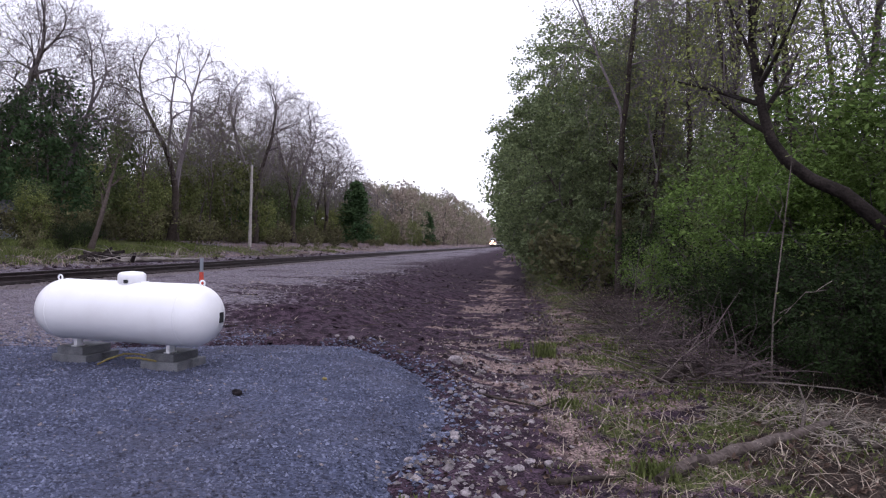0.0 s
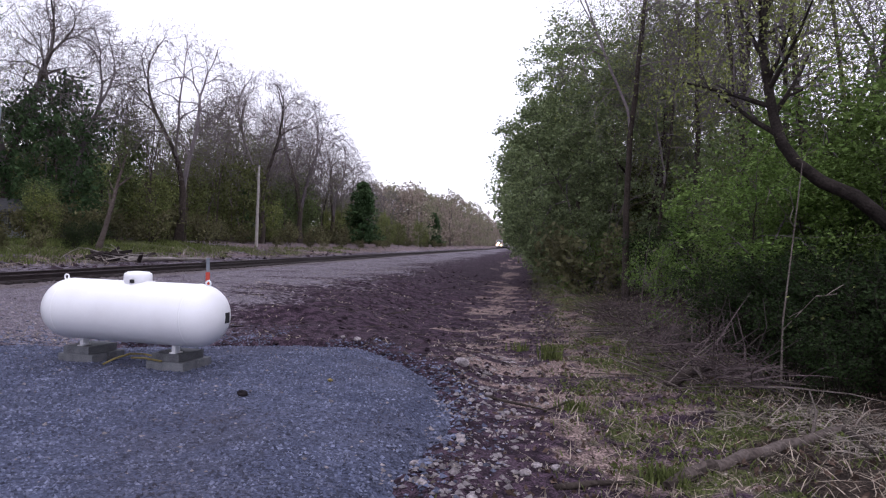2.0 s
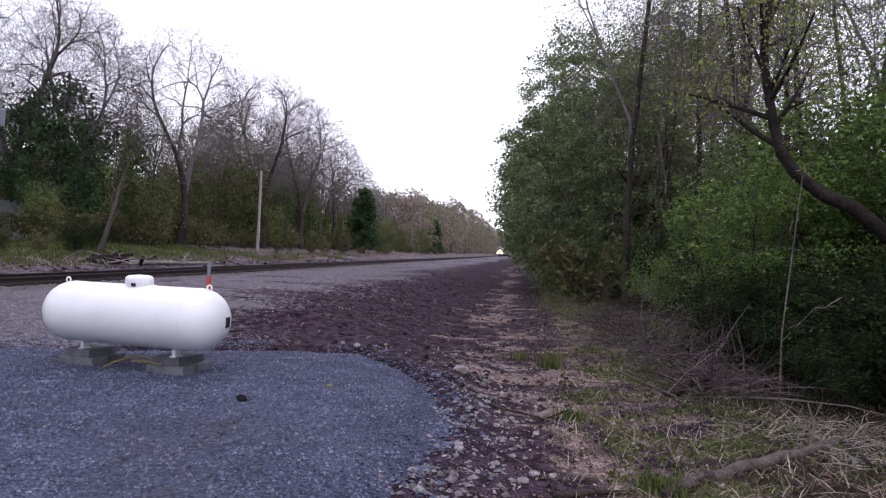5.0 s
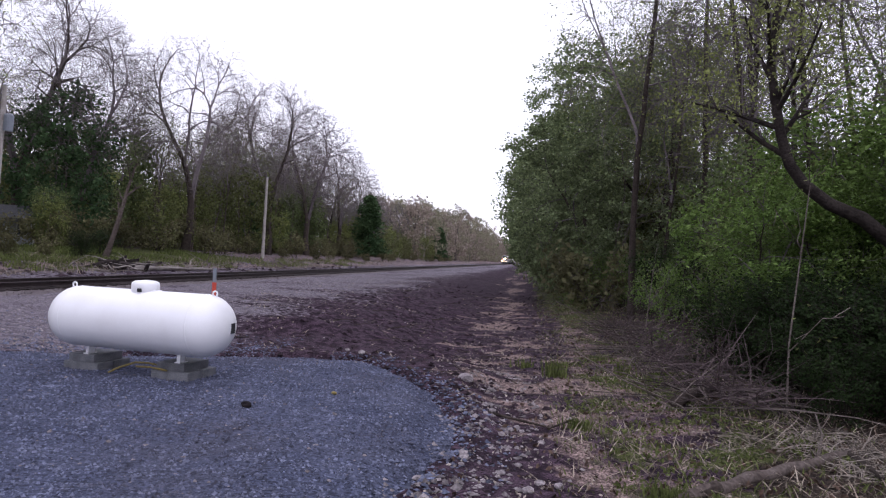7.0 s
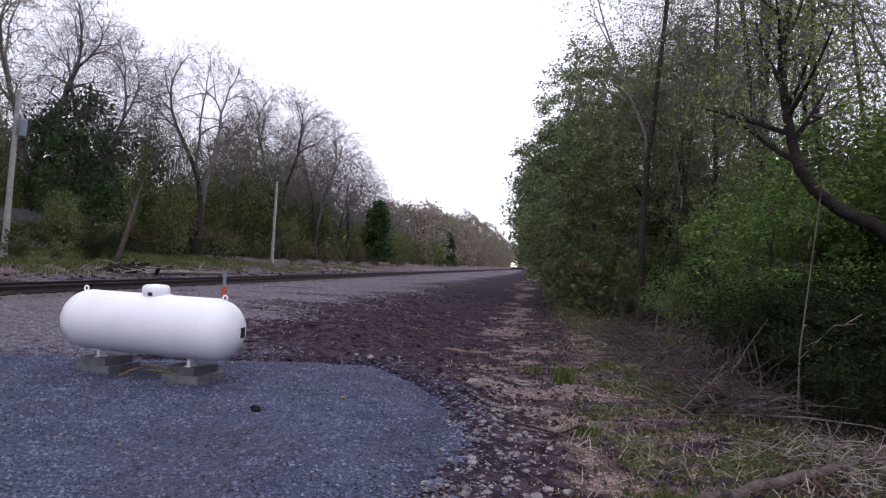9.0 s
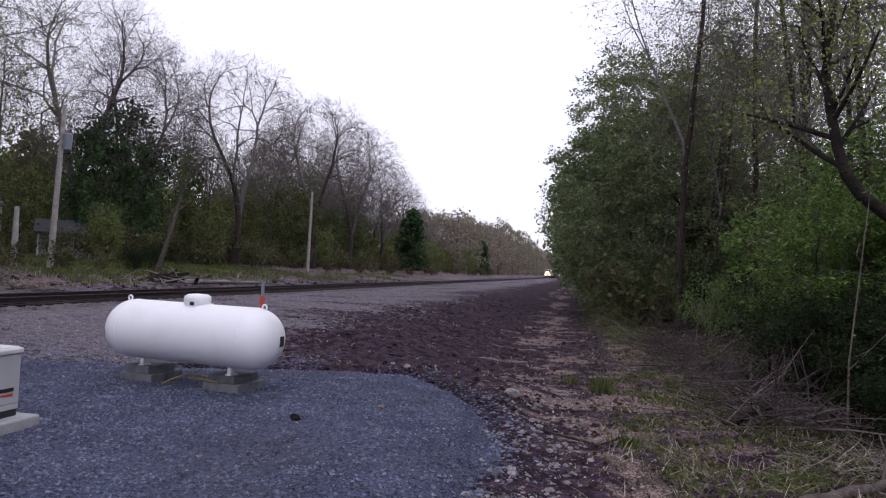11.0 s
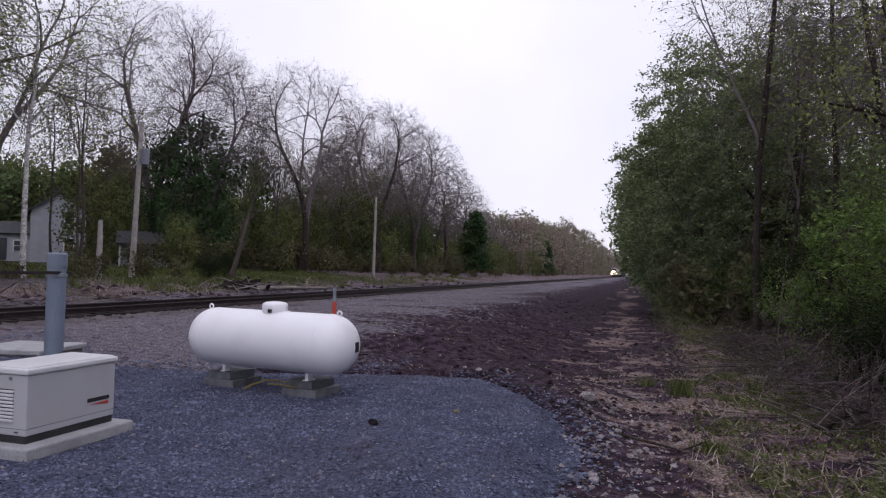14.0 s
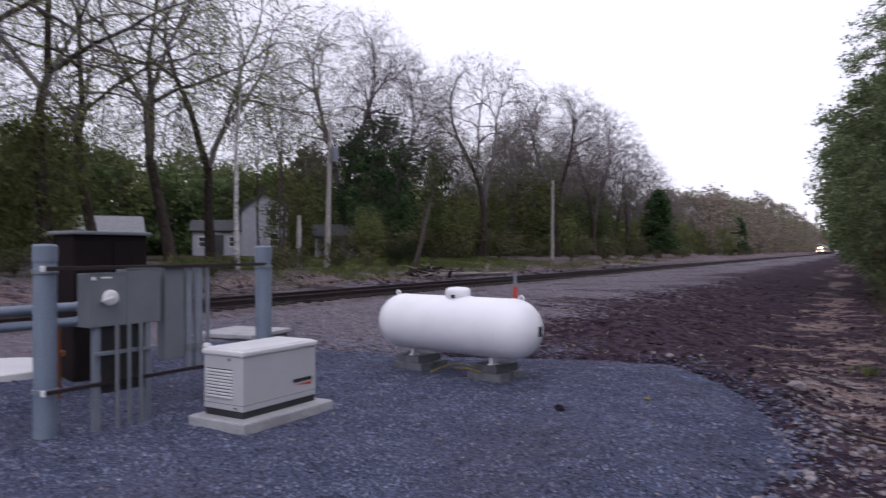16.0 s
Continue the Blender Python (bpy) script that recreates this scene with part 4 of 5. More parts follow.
bush = [bushy("shrub", "leafy green shrub at the woods' edge", 50 + i, 2.4, 0.034, BUSH, BARK_DARK, LEAF_BRIGHT, 3600, 0.042, 0.17, stems=5,
              group="shrubs", category="shrub") for i in range(2)]
# Shade of the hollow is put into this shrub's leaves and stems.
dark_bush = [bushy("dark_shrub", "dense dark green shrub under the trees, shade put into its leaf colour", 54, 2.6, 0.034, BUSH, BARK_BLACKISH, LEAF_SHADE, 3200, 0.055, 0.18, stems=5, twig=BARK_BLACKISH, flat=0.45,
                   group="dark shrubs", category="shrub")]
scrub = [bushy("brush", "dull brownish scrub in thin leaf", 60 + i, 2.6, 0.034, dict(BUSH, kids=[4, 3]), BARK_DARK, LEAF_SCRUB, 900, 0.13, 0.30, stems=4,
               group="scrub beyond the track", category="shrub") for i in range(2)]
cedar = conifer("cedar_tree", "narrow dark green cedar by the track", 70, 6.5, 1.75, 5200)

rng = random.Random(77)
used = set()


def put(protos, x, y, lo=0.85, hi=1.15, tilt=3):
    p = rng.choice(protos)
    s = rng.uniform(lo, hi)
    m = pose(x, y, ground_height(x, y) - 0.05, rng.gauss(0, tilt), rng.gauss(0, tilt), rng.uniform(0, 360))
    if p.name not in used:
        used.add(p.name)
        p.matrix_basis = m
        ob = p
    else:
        ob = copy_thing(p, m)
    ob.scale = (s, s, s)
    return ob


def open_view(x, y):
    """True where a house or a view of it keeps the woods clear."""
    ratio = y / -x
    return (0.60 < ratio < 1.1 and -60 < x < -29) or math.hypot(x + 36, y - 43) < 4.0 or (-68 < x <= -60 and 0.45 < ratio < 1.0) or abs(ratio - 1.18) < 0.08 and x > -36


# woods beyond the track
for x, y, s in ((-38.5, 46.2, 1.1), (-34.5, 48.5, 0.9), (-31.6, 59, 1.0), (-31, 77, 1.07), (-32, 94, 1.1), (-32.5, 111, 0.98), (-33, 124, 0.82), (-37, 85, 0.98), (-37, 102, 0.98), (-36, 117, 0.85),
                (-34, 138, 0.68), (-37, 150, 0.7), (-34, 163, 0.7)):
    put(oaks, x, y, s * 0.98, s * 1.02, 1.5)
for row, (x0, step, lo, hi) in enumerate(((-44, 11, 0.85, 0.98), (-74, 16, 0.9, 1.0))):
    y = (86.0, -8.0)[row]
    while y < (128, 90)[row]:
        x, yy = x0 + rng.uniform(-3, 2.5), y + rng.uniform(-2, 2)
        clear = 0.86 < yy / -x < 0.97 or 0.72 < yy / -x < 0.8
        if row == 1 or not (clear or math.hypot(x + 57, yy - 52) < 7 or math.hypot(x + 36, yy - 43) < 4):
            put(green_oaks if row == 1 else oaks, x, yy, lo, hi)
        y += step * rng.uniform(0.8, 1.2) * (1 + y / 450)
for row, (x0, step) in enumerate(((-33, 5.0), (-38, 4.8), (-45, 5.5), (-54, 6), (-64, 7), (-74, 6))):
    y = -14.0
    while y < (175 if row < 4 else 105):
        x, yy = x0 + rng.uniform(-2.5, 2.0), y + rng.uniform(-2, 2)
        if (row > 4 or not open_view(x, yy)) and not (row == 0 and 20 < yy < 40):
            ob = put(under if yy > 125 else under[:3], x, yy, 0.6 + 0.4 * (row > 4), 1.25 + 0.2 * (row > 0) + 0.2 * (row > 4))
            if -37 < x < -29 and 38 < yy < 50:
                ob.scale = (0.42, 0.42, 0.42)   # low growth before the cottage and the evergreen
        y += step * rng.uniform(0.7, 1.3) * (1 + y / 130)
y = 47.0
while y < 128:
    x = rng.uniform(-43, -32)
    if not open_view(x, y):
        put(trunks, x, y, 0.8, 1.15, 2.5)
    y += rng.uniform(1.0, 2.6)
y = 68.0
while y < 210:
    x = rng.uniform(-27.5, -24.0)
    if abs(y - 106.5) > 5 and abs(y - 66) > 3:
        put(scrub + under[:1] if y > 85 else scrub, x, y, 0.35, 0.75)
    y += rng.uniform(2.5, 5.0) * (1 + y / 160)
put(under[:2], -36.0, 37.6, 0.8, 0.8)
for k in range(11):
    put(scrub, rng.uniform(-28, -24.5), 9 + 2.4 * k, 0.25, 0.5)
for x, y in ((-35.5, 36.2), (-38.5, 37.0), (-33.0, 33.8)):
    put(trunks, x, y, 0.9, 1.1, 2)
for x, y, s in ((-29.5, 13.2, 1.1), (-31, 17.2, 1.05), (-34, 21.4, 0.95), (-32, 24.4, 1.05), (-33.5, 28.3, 1.0), (-31, 10.5, 1.0), (-30, 3, 1.0), (-33, -6, 1.0)):
    put(green_oaks, x, y, s, s)
for x, y, s in ((-38, 17, 0.8), (-40, 22, 0.85), (-44, 21, 1.0), (-36, 12, 0.8), (-39, 9, 0.85)):
    put(under[:2], x, y, s, s)
for x0, y in ((-29.5, 44.0), (-34, 44), (-38, -5), (-48, 40)):
    while y < 165:
        if y > 44 or not open_view(x0, y):
            put(scrub, x0 + rng.uniform(-2.5, 1.5), y, 0.6, 1.25)
        y += rng.uniform(2.4, 4.6) * (1 + y / 120)
for x, y, s in ((-26.5, 107.5, 1.55), (-26.5, 188.0, 1.4)):
    ob = copy_thing(cedar, pose(x, y, ground_height(x, y) - 0.05, 0, 0, 40))
    ob.scale = (1.45 * s, 1.45 * s, s)
put([cedar], -31.5, 74, 0.9, 0.9)
for x, y, s in ((-35.0, 46.5, 0.95),):
    put(evergreen, x, y, s, s, 1)

for x, y, s in ((-31.5, 40.5, 0.8), (-33.0, 38.6, 0.7), (-31.0, 43.5, 0.9)):
    put(scrub, x, y, s, s)
put(under[1:2], -32.0, 41.8, 0.5, 0.5)
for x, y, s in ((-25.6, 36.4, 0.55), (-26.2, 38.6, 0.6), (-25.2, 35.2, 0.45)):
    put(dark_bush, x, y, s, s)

# near woods
for x, y, s in ((3.0, 40, 1.08), (5.0, 46, 1.1), (6.6, 36, 1.0), (2.6, 55, 1.1), (2.6, 68, 1.1), (2.2, 84, 1.05), (2.0, 100, 1.05)):
    put(maple if y < 43 else maple_far, x, y, s * 0.98, s * 1.02, 2)
for row, (x0, step, y0) in enumerate(((7.4, 2.4, 17.5), (10.5, 3.3, 13))):
    y = y0
    while y < 55:
        put(slim, x0 + rng.uniform(-1.3, 1.3) - (1.0 if y > 25 else 0), y, 0.85, 1.2)
        y += step * rng.uniform(0.75, 1.25) * (1 + y / 70)
# The rows at x 19 and 25 are added to block light from behind.
for x0, step, y0 in ((6.2, 3.4, 18.0), (10.0, 4, 11), (14, 4, 7), (19, 4, 4), (25, 5, 2)):
    y = y0
    while y < 60:
        put(thicket if y < 32 and x0 < 12 else under[:2], x0 + rng.uniform(-0.8, 1.2), y, *((0.5, 0.9) if x0 < 7 else (0.75, 1.15)))
        y += step * rng.uniform(0.7, 1.3) * (1 + y / 50)
put(slim, 3.7, 26.0, 1.2, 1.2, 0)
for x, y in ((8.8, 15.8), (10.0, 17.2), (11.8, 16.0), (12.8, 19.0), (9.2, 20.5), (7.9, 21.5), (13.5, 14.5)):
    put(slim, x, y, 0.7, 0.9)
for x, y, s in ((5.2, 17, 0.9), (5.9, 19, 1.1), (4.6, 24, 0.9), (4.3, 29, 1.0), (4.4, 34, 1.1),
                (8.0, 18, 1.3)):
    put(bush, x, y, s * 0.95, s * 1.05)
for y in (31, 38, 46, 54, 63, 75, 90, 110):
    put(scrub, 3.2 - y / 90 + rng.uniform(-0.3, 0.4), y, 0.8, 1.2)
# Dark shrubs fill the hollow, their colour standing in for deep shade.
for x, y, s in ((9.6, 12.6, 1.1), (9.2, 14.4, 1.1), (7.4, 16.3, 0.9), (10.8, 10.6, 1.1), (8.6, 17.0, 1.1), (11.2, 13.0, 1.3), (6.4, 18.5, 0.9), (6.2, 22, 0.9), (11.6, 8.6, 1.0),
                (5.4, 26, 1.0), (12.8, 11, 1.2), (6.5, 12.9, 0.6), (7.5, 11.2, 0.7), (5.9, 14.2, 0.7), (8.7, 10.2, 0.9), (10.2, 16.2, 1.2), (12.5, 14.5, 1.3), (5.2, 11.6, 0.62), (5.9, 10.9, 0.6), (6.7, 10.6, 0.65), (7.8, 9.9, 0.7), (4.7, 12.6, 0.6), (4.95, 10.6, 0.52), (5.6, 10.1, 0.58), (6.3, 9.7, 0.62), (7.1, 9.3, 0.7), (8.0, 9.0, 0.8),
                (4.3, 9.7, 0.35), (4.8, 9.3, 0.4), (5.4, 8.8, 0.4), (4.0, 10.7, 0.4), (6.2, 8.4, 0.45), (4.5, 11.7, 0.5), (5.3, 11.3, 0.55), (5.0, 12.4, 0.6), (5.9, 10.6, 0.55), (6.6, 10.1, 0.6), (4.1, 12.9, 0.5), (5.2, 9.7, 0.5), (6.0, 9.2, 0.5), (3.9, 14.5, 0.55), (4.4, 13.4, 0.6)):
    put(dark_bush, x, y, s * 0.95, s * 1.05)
# bright green small trees that hang over the brush
dogwood = tree("dogwood_tree", "low spreading tree in bright fresh green leaf", 83, 3.9, (0.66, 0.48, 0.36, 0.30), 120, BARK_DARK, LEAF_BRIGHT, 9500, 0.042, 0.16,
               fork=0.3, tip=0.004, thick=0.015, lumps=0.6, flat=0.5)
dogwood.matrix_basis = pose(5.0, 14.9, -0.05, -2, -6, 20)
for x, y, s, turn in ((6.9, 17.2, 1.12, 140), (7.2, 14.2, 1.0, 250), (8.2, 10.7, 1.45, 75), (9.3, 13.2, 1.6, 190), (7.9, 16.2, 1.6, 20), (6.2, 14.8, 0.9, 310)):
    other = copy_thing(dogwood, pose(x, y, 0.05, 2, -3, turn))
    other.scale = (s, s, s)
# the dark leaning tree whose trunk arches over the brush
arch = [Vector(p) + Vector((-0.10, 0, 0.10)) for p in ((7.5, 12.5, -0.2), (7.0, 12.4, 1.4), (6.27, 12.35, 2.18), (5.64, 12.35, 2.70), (5.1, 12.35, 2.93), (4.69, 12.35, 3.25), (4.45, 12.35, 3.58), (4.3, 12.35, 4.06),
                            (4.17, 12.35, 4.73), (4.09, 12.35, 5.3), (4.18, 12.4, 6.2), (4.26, 12.4, 7.3), (4.1, 12.5, 9.0))]
ARCH = dict(LEAFY, kids=[15, 6, 4], first=[0.52, 0.2, 0.2], ratio=[0.15, 0.55, 0.5], angle=[(42, 10), (45, 12), (45, 15)], cone=[0.2, 0.3, 0.2], up=[0.3, 0.5, 0.3, 0.1])
bushy("leaning_tree", "dark leaning tree with an arching trunk and new leaves", 88, 11.0, 0.14, ARCH, BARK_BLACKISH, LEAF_FRESH, 4600, 0.036, 0.22, path=arch)
for x, y, h, r, ln in ((3.75, 10.3, 3.4, 0.022, (-0.06, 0.0)), (3.3, 33, 8.5, 0.06, (0.02, 0)), (3.7, 33.4, 8.0, 0.06, (-0.03, 0)), (2.9, 17.5, 2.2, 0.02, (0.05, 0.1))):
    sap = bushy("sapling", "thin pale sapling standing before the woods", int(x * 100 + y), h, r, dict(SLIM, kids=[3, 2, 1]), DEADWOOD, LEAF, 60, 0.03, 0.15,
               lean=ln, group="saplings", twig=DEADWOOD)
    sap.matrix_basis = pose(x, y, ground_height(x, y))
snag = bushy("leaning_tree", "grey-brown leaning tree with few leaves beside the meadow", 99, 6.4, 0.17, dict(SLIM, kids=[7, 4, 2], wob=0.05), BARK, LEAF_OLIVE, 900, 0.07, 0.25, lean=(0.28, 0.12), twig=BARK)
snag.matrix_basis = pose(-25, 37.5, ground_height(-25, 37.5))


for x, y, h, ln in ((-27.1, 24.5, 12.5, (0.05, 0.03)),):
    birch = bushy("birch_tree", "white-barked birch before the houses", int(-x * 10), h, 0.15, dict(SLIM, first=[0.5, 0.2, 0.2], wob=0.04), BIRCH, LEAF_FRESH, 1500, 0.07, 0.25,
                  lean=ln, group="birches")
    birch.matrix_basis = pose(x, y, ground_height(x, y))


# far woods on both sides, one mesh each
def far_woods(name, label, seed, places, leaf, size=0.32, leaves=900):
    r2 = np.random.default_rng(seed)
    tips, v, f = [], [], []
    for x, y, h in places:
        z = ground_height(x, y)
        tube(v, f, [Vector((x, y, z)), Vector((x + r2.normal(0, 0.3), y, z + h * 0.8))], [0.2, 0.06], 4)
        for k in range(26):
            t, a = r2.random() ** 1.15, r2.random() * 6.283
            w = h * 0.30 * math.sin(math.pi * min(1, 0.25 + 0.72 * t)) * (0.5 + 0.5 * r2.random())
            c = Vector((x + math.cos(a) * w, y + math.sin(a) * w, z + h * (0.03 + 0.95 * t)))
            tips += [tuple(c + Vector(r2.normal(0, 0.5, 3))) for _ in range(3)]
            tube(v, f, [Vector((x, y, z + h * 0.6 * t)), c], [0.05, 0.02], 3)
    lv, lf = leaf_arrays(tips, len(places) * leaves, size, 0.6, seed)
    n = len(v)
    faces = [tuple(a) for a in f] + [tuple(a) for a in (lf + n)]
    me = mesh_of(name, np.vstack([np.array([tuple(p) for p in v]), lv]), faces, [BARK, leaf], [0] * len(f) + [1] * len(lf))
    return tagged(new(name, me), label, "woods", kind="stuff")


places = []
y = -25.0
while y < 175:
    for x0 in (-60, -68, -80, -88):
        x, yy = x0 + rng.uniform(-3, 3), y + rng.uniform(-3, 3)
        if x0 < -70 or not (0.45 < yy / -x < 1.02):
            places.append((x, yy, rng.uniform(9, 14) + (3 if x0 < -75 else 0)))
    y += 6.0
far_woods("woods_behind", "dense dull olive woods behind the oaks", 93, places, LEAF_SCRUB, 0.34, 1000)
places = []
y = 8.0
while y < 82:
    for x0 in (-71, -77):
        places.append((x0 + rng.uniform(-2, 2), y + rng.uniform(-1.5, 1.5), rng.uniform(10, 14)))
    y += 3.6
far_woods("woods_behind_houses", "dense dark green woods behind the houses", 97, places, LEAF_DARK, 0.30, 1500)
places = []
y = -50.0
while y < 210:
    for x0 in (-94, -99):
        places.append((x0 + rng.uniform(-2, 2), y + rng.uniform(-1, 1), rng.uniform(5, 8)))
    y += 3.2
far_woods("thicket_behind", "low dark thicket closing the view behind the houses", 96, places, LEAF_OLIVE, 0.42)
places = []
y = -10.0
while y < 70:
    for x0 in (17, 22, 28):
        places.append((x0 + rng.uniform(-2, 2), y + rng.uniform(-2, 2), rng.uniform(6, 9)))
    y += 4.5
far_woods("woods_interior", "dense dark woods interior on the near side", 94, places, LEAF_DARK, 0.26)
places = []
y = 165.0
while y < 900:
    for x0 in (-31, -38, -46):
        places.append((x0 + rng.uniform(-3, 3), y + rng.uniform(-3, 3), rng.uniform(0.86, 1.1) * min(22, 15.5 + (y - 165) / 24)))
    y += 7 + y / 70
# Both far woods take the leaf colours lightened for haze.
far_woods("far_woods", "distant spring woods along the track, rust and olive paled for haze", 91, places[::2], LEAF_FAR, 0.33, 1200)
far_woods("far_budding_woods", "distant yellow-green trees along the track, paled for haze", 95, places[1::2], LEAF_FAR_GREEN, 0.33, 1200)
places = []
y = 112.0
while y < 900:
    for x0 in (1.5, 8, 15):
        places.append((x0 - y / 500 + rng.uniform(-1, 2), y + rng.uniform(-3, 3), rng.uniform(11, 15)))
    y += 7 + y / 70
far_woods("far_woods_near_side", "distant green woods on the near side of the track", 92, places, LEAF_DARK)


# ---- things beyond the track ----
POLE_WOOD = material("weathered_pole_wood", (0.30, 0.27, 0.255), (0.42, 0.39, 0.375), 4, 0.9, 0.4, 40)
SIDING = material("white_clapboard", (0.33, 0.34, 0.38), (0.39, 0.40, 0.44), 2, 0.7, 0.2, 20, fine=0.06)
SHINGLE = material("dark_roof_shingle", (0.05, 0.05, 0.055), (0.08, 0.08, 0.085), 4, 0.9, 0.4, 30)
PALE_ROOF = material("pale_metal_roof", (0.17, 0.17, 0.185), (0.22, 0.22, 0.235), 3, 0.5, 0.1, 30, metal=0.2)
BARN_RED = material("dark_red_boards", (0.10, 0.025, 0.025), (0.14, 0.035, 0.033), 4, 0.8, 0.2, 30)
PANE = material("dark_window_glass", (0.015, 0.018, 0.022), (0.03, 0.034, 0.04), 2, 0.12, 0, 30)


def utility_pole(x, y, h, transformer=False, lean=(0, 0), arm=False):
    p = thing("utility_pole", "weathered wooden utility pole beside the track" + (" with a transformer" if transformer else ""), "utility pole",
              pose(x, y, ground_height(x, y) - 0.1, lean[0], lean[1], 0), group="utility poles")
    part("pole", rod((0, 0, 0), (0, 0, h), 0.17, 12, 0.11), POLE_WOOD, p)
    if transformer:
        t = part("transformer", turned([(0, h - 2.3), (0.22, h - 2.28), (0.23, h - 1.5), (0.18, h - 1.42), (0, h - 1.4)], 16), GALV, p, "grey can transformer")
        t.location = (0.36, 0, 0)
        part("bracket", box(0.3, 0.08, 0.08, 0.15, 0, h - 1.8, 0.01), STEEL_RAIL, p)
    if arm:
        part("crossarm", box(0.1, 2.2, 0.1, 0, 0, h - 0.6, 0.01), POLE_WOOD, p)
    part("cap", turned([(0.12, h), (0.12, h + 0.03), (0, h + 0.07)], 12), GALV, p)
    return p


utility_pole(-27, 66, 8.2, lean=(0, 0.6))
utility_pole(-27, 166, 8.6)
utility_pole(-27, 31.3, 8.6, transformer=True, lean=(0, 2.0))
utility_pole(-26.5, 28.4, 3.0)


def window(parent, x, y, z, w, h, face):
    """A framed window on a wall that faces +x ('x') or -y ('y')."""
    a, b = ((0.06, w), (0.06, w)) if face == 'x' else ((w, 0.06), (w, 0.06))
    win = part("window", box(*(a), h, x, y, z, 0.01), WHITE, parent, "white framed window")
    if face == 'x':
        part("pane", box(0.03, w - 0.16, h - 0.16, x + 0.03, y, z + 0.08, 0), PANE, win, "dark glass pane")
        part("glazing_bar", box(0.03, w - 0.16, 0.04, x + 0.04, y, z + h / 2 - 0.02, 0), WHITE, win)
    else:
        part("pane", box(w - 0.16, 0.03, h - 0.16, x, y - 0.03, z + 0.08, 0), PANE, win, "dark glass pane")
        part("glazing_bar", box(w - 0.16, 0.03, 0.04, x, y - 0.04, z + h / 2 - 0.02, 0), WHITE, win)
    return win


def gable(name, label, m, sx, sy, eave, ridge, wall, roof, along='y', over=0.3):
    """A house with a ridge along y (gables face -y and +y) or along x."""
    h = thing(name, label, "house", m)
    bm = bmesh.new()
    if along == 'y':
        pts = [(-sx / 2, 0), (sx / 2, 0), (sx / 2, eave), (0, ridge), (-sx / 2, eave)]
        a = [bm.verts.new((p, -sy / 2, q)) for p, q in pts]; b = [bm.verts.new((p, sy / 2, q)) for p, q in pts]
    else:
        pts = [(-sy / 2, 0), (sy / 2, 0), (sy / 2, eave), (0, ridge), (-sy / 2, eave)]
        a = [bm.verts.new((-sx / 2, p, q)) for p, q in pts]; b = [bm.verts.new((sx / 2, p, q)) for p, q in pts]
    bm.faces.new(a); bm.faces.new(b[::-1])
    for i in range(5):
        j = (i + 1) % 5
        bm.faces.new((a[j], a[i], b[i], b[j]))
    bmesh.ops.recalc_face_normals(bm, faces=bm.faces)
    part("wall", bm, wall, h)
    half, ln = (sx / 2, sy) if along == 'y' else (sy / 2, sx)
    slope = math.atan2(ridge - eave, half)
    run = math.hypot(half, ridge - eave) + over
    for s in (-1, 1):
        r = box(run, ln + 2 * over, 0.12, run / 2, 0, 0, 0.02)
        r.transform(Matrix.Translation((0, 0, ridge + 0.02)) @ Matrix.Rotation(slope, 4, 'Y'))
        if s < 0:
            r.transform(Matrix.Rotation(math.pi, 4, 'Z'))
        if along == 'x':
            r.transform(Matrix.Rotation(math.pi / 2, 4, 'Z'))
        part("roof", r, roof, h)
    return h


hm = pose(-56.1, 54.5, 1.65, 0, 0, 48)
house = gable("white_house", "two-storey white clapboard house with a steep gable", hm, 4.6, 6.5, 4.9, 6.6, SIDING, SHINGLE)
for z in (1.0, 3.6):
    window(house, 0.9, -3.27, z, 0.9, 1.4, 'y')
part("chimney", box(0.5, 0.5, 1.2, 0.0, 1.5, 6.2, 0.02), SHINGLE, house)
wing = gable("house_wing", "low white wing of the house with a dark roof", pose(-59.2, 51.1, 1.7, 0, 0, 48), 5.2, 5.0, 2.6, 3.7, SIDING, SHINGLE, along='x')
for x in (-1.6, 1.4):
    window(wing, x, -2.53, 0.9, 0.9, 1.1, 'y')
part("door", box(0.95, 0.08, 2.05, 0.0, -2.53, 0.1, 0.01), PANE, wing, "dark door")
cott = gable("cottage", "small grey cottage with white porch posts", pose(-36.5, 43.5, 1.3, 0, 0, 40), 4.5, 4.0, 2.3, 3.3, SIDING, SHINGLE, along='x')
cott.scale = (0.75, 0.75, 0.85)
porch = part("porch_roof", box(4.6, 1.5, 0.12, 0, -2.7, 2.05, 0.02), SHINGLE, cott)
for x in (-2.1, 0.0, 2.1):
    part("porch_post", box(0.12, 0.12, 2.05, x, -3.3, 0, 0.01), WHITE, cott, "white porch post")
window(cott, -1.0, -2.03, 0.9, 0.9, 1.0, 'y')
window(cott, 1.2, -2.03, 0.9, 0.9, 1.0, 'y')
barn = gable("red_shed", "dark red shed with a pale metal roof", pose(-56.6, 36.6, 1.65, 0, 0, 60), 5.0, 4.5, 2.0, 3.5, BARN_RED, PALE_ROOF, along='x')
part("door", box(2.0, 0.08, 1.6, 0.5, -2.28, 0.05, 0.01), SHINGLE, barn, "wide shed door")


# ---- debris along the far side of the track ----
def log(name, label, pts, r, r2, mat, category="log", group=""):
    t = thing(name, label, category, group=group)
    part("stem", bent(pts, r, 10, r2=r2), mat, t, smooth=True)
    return t


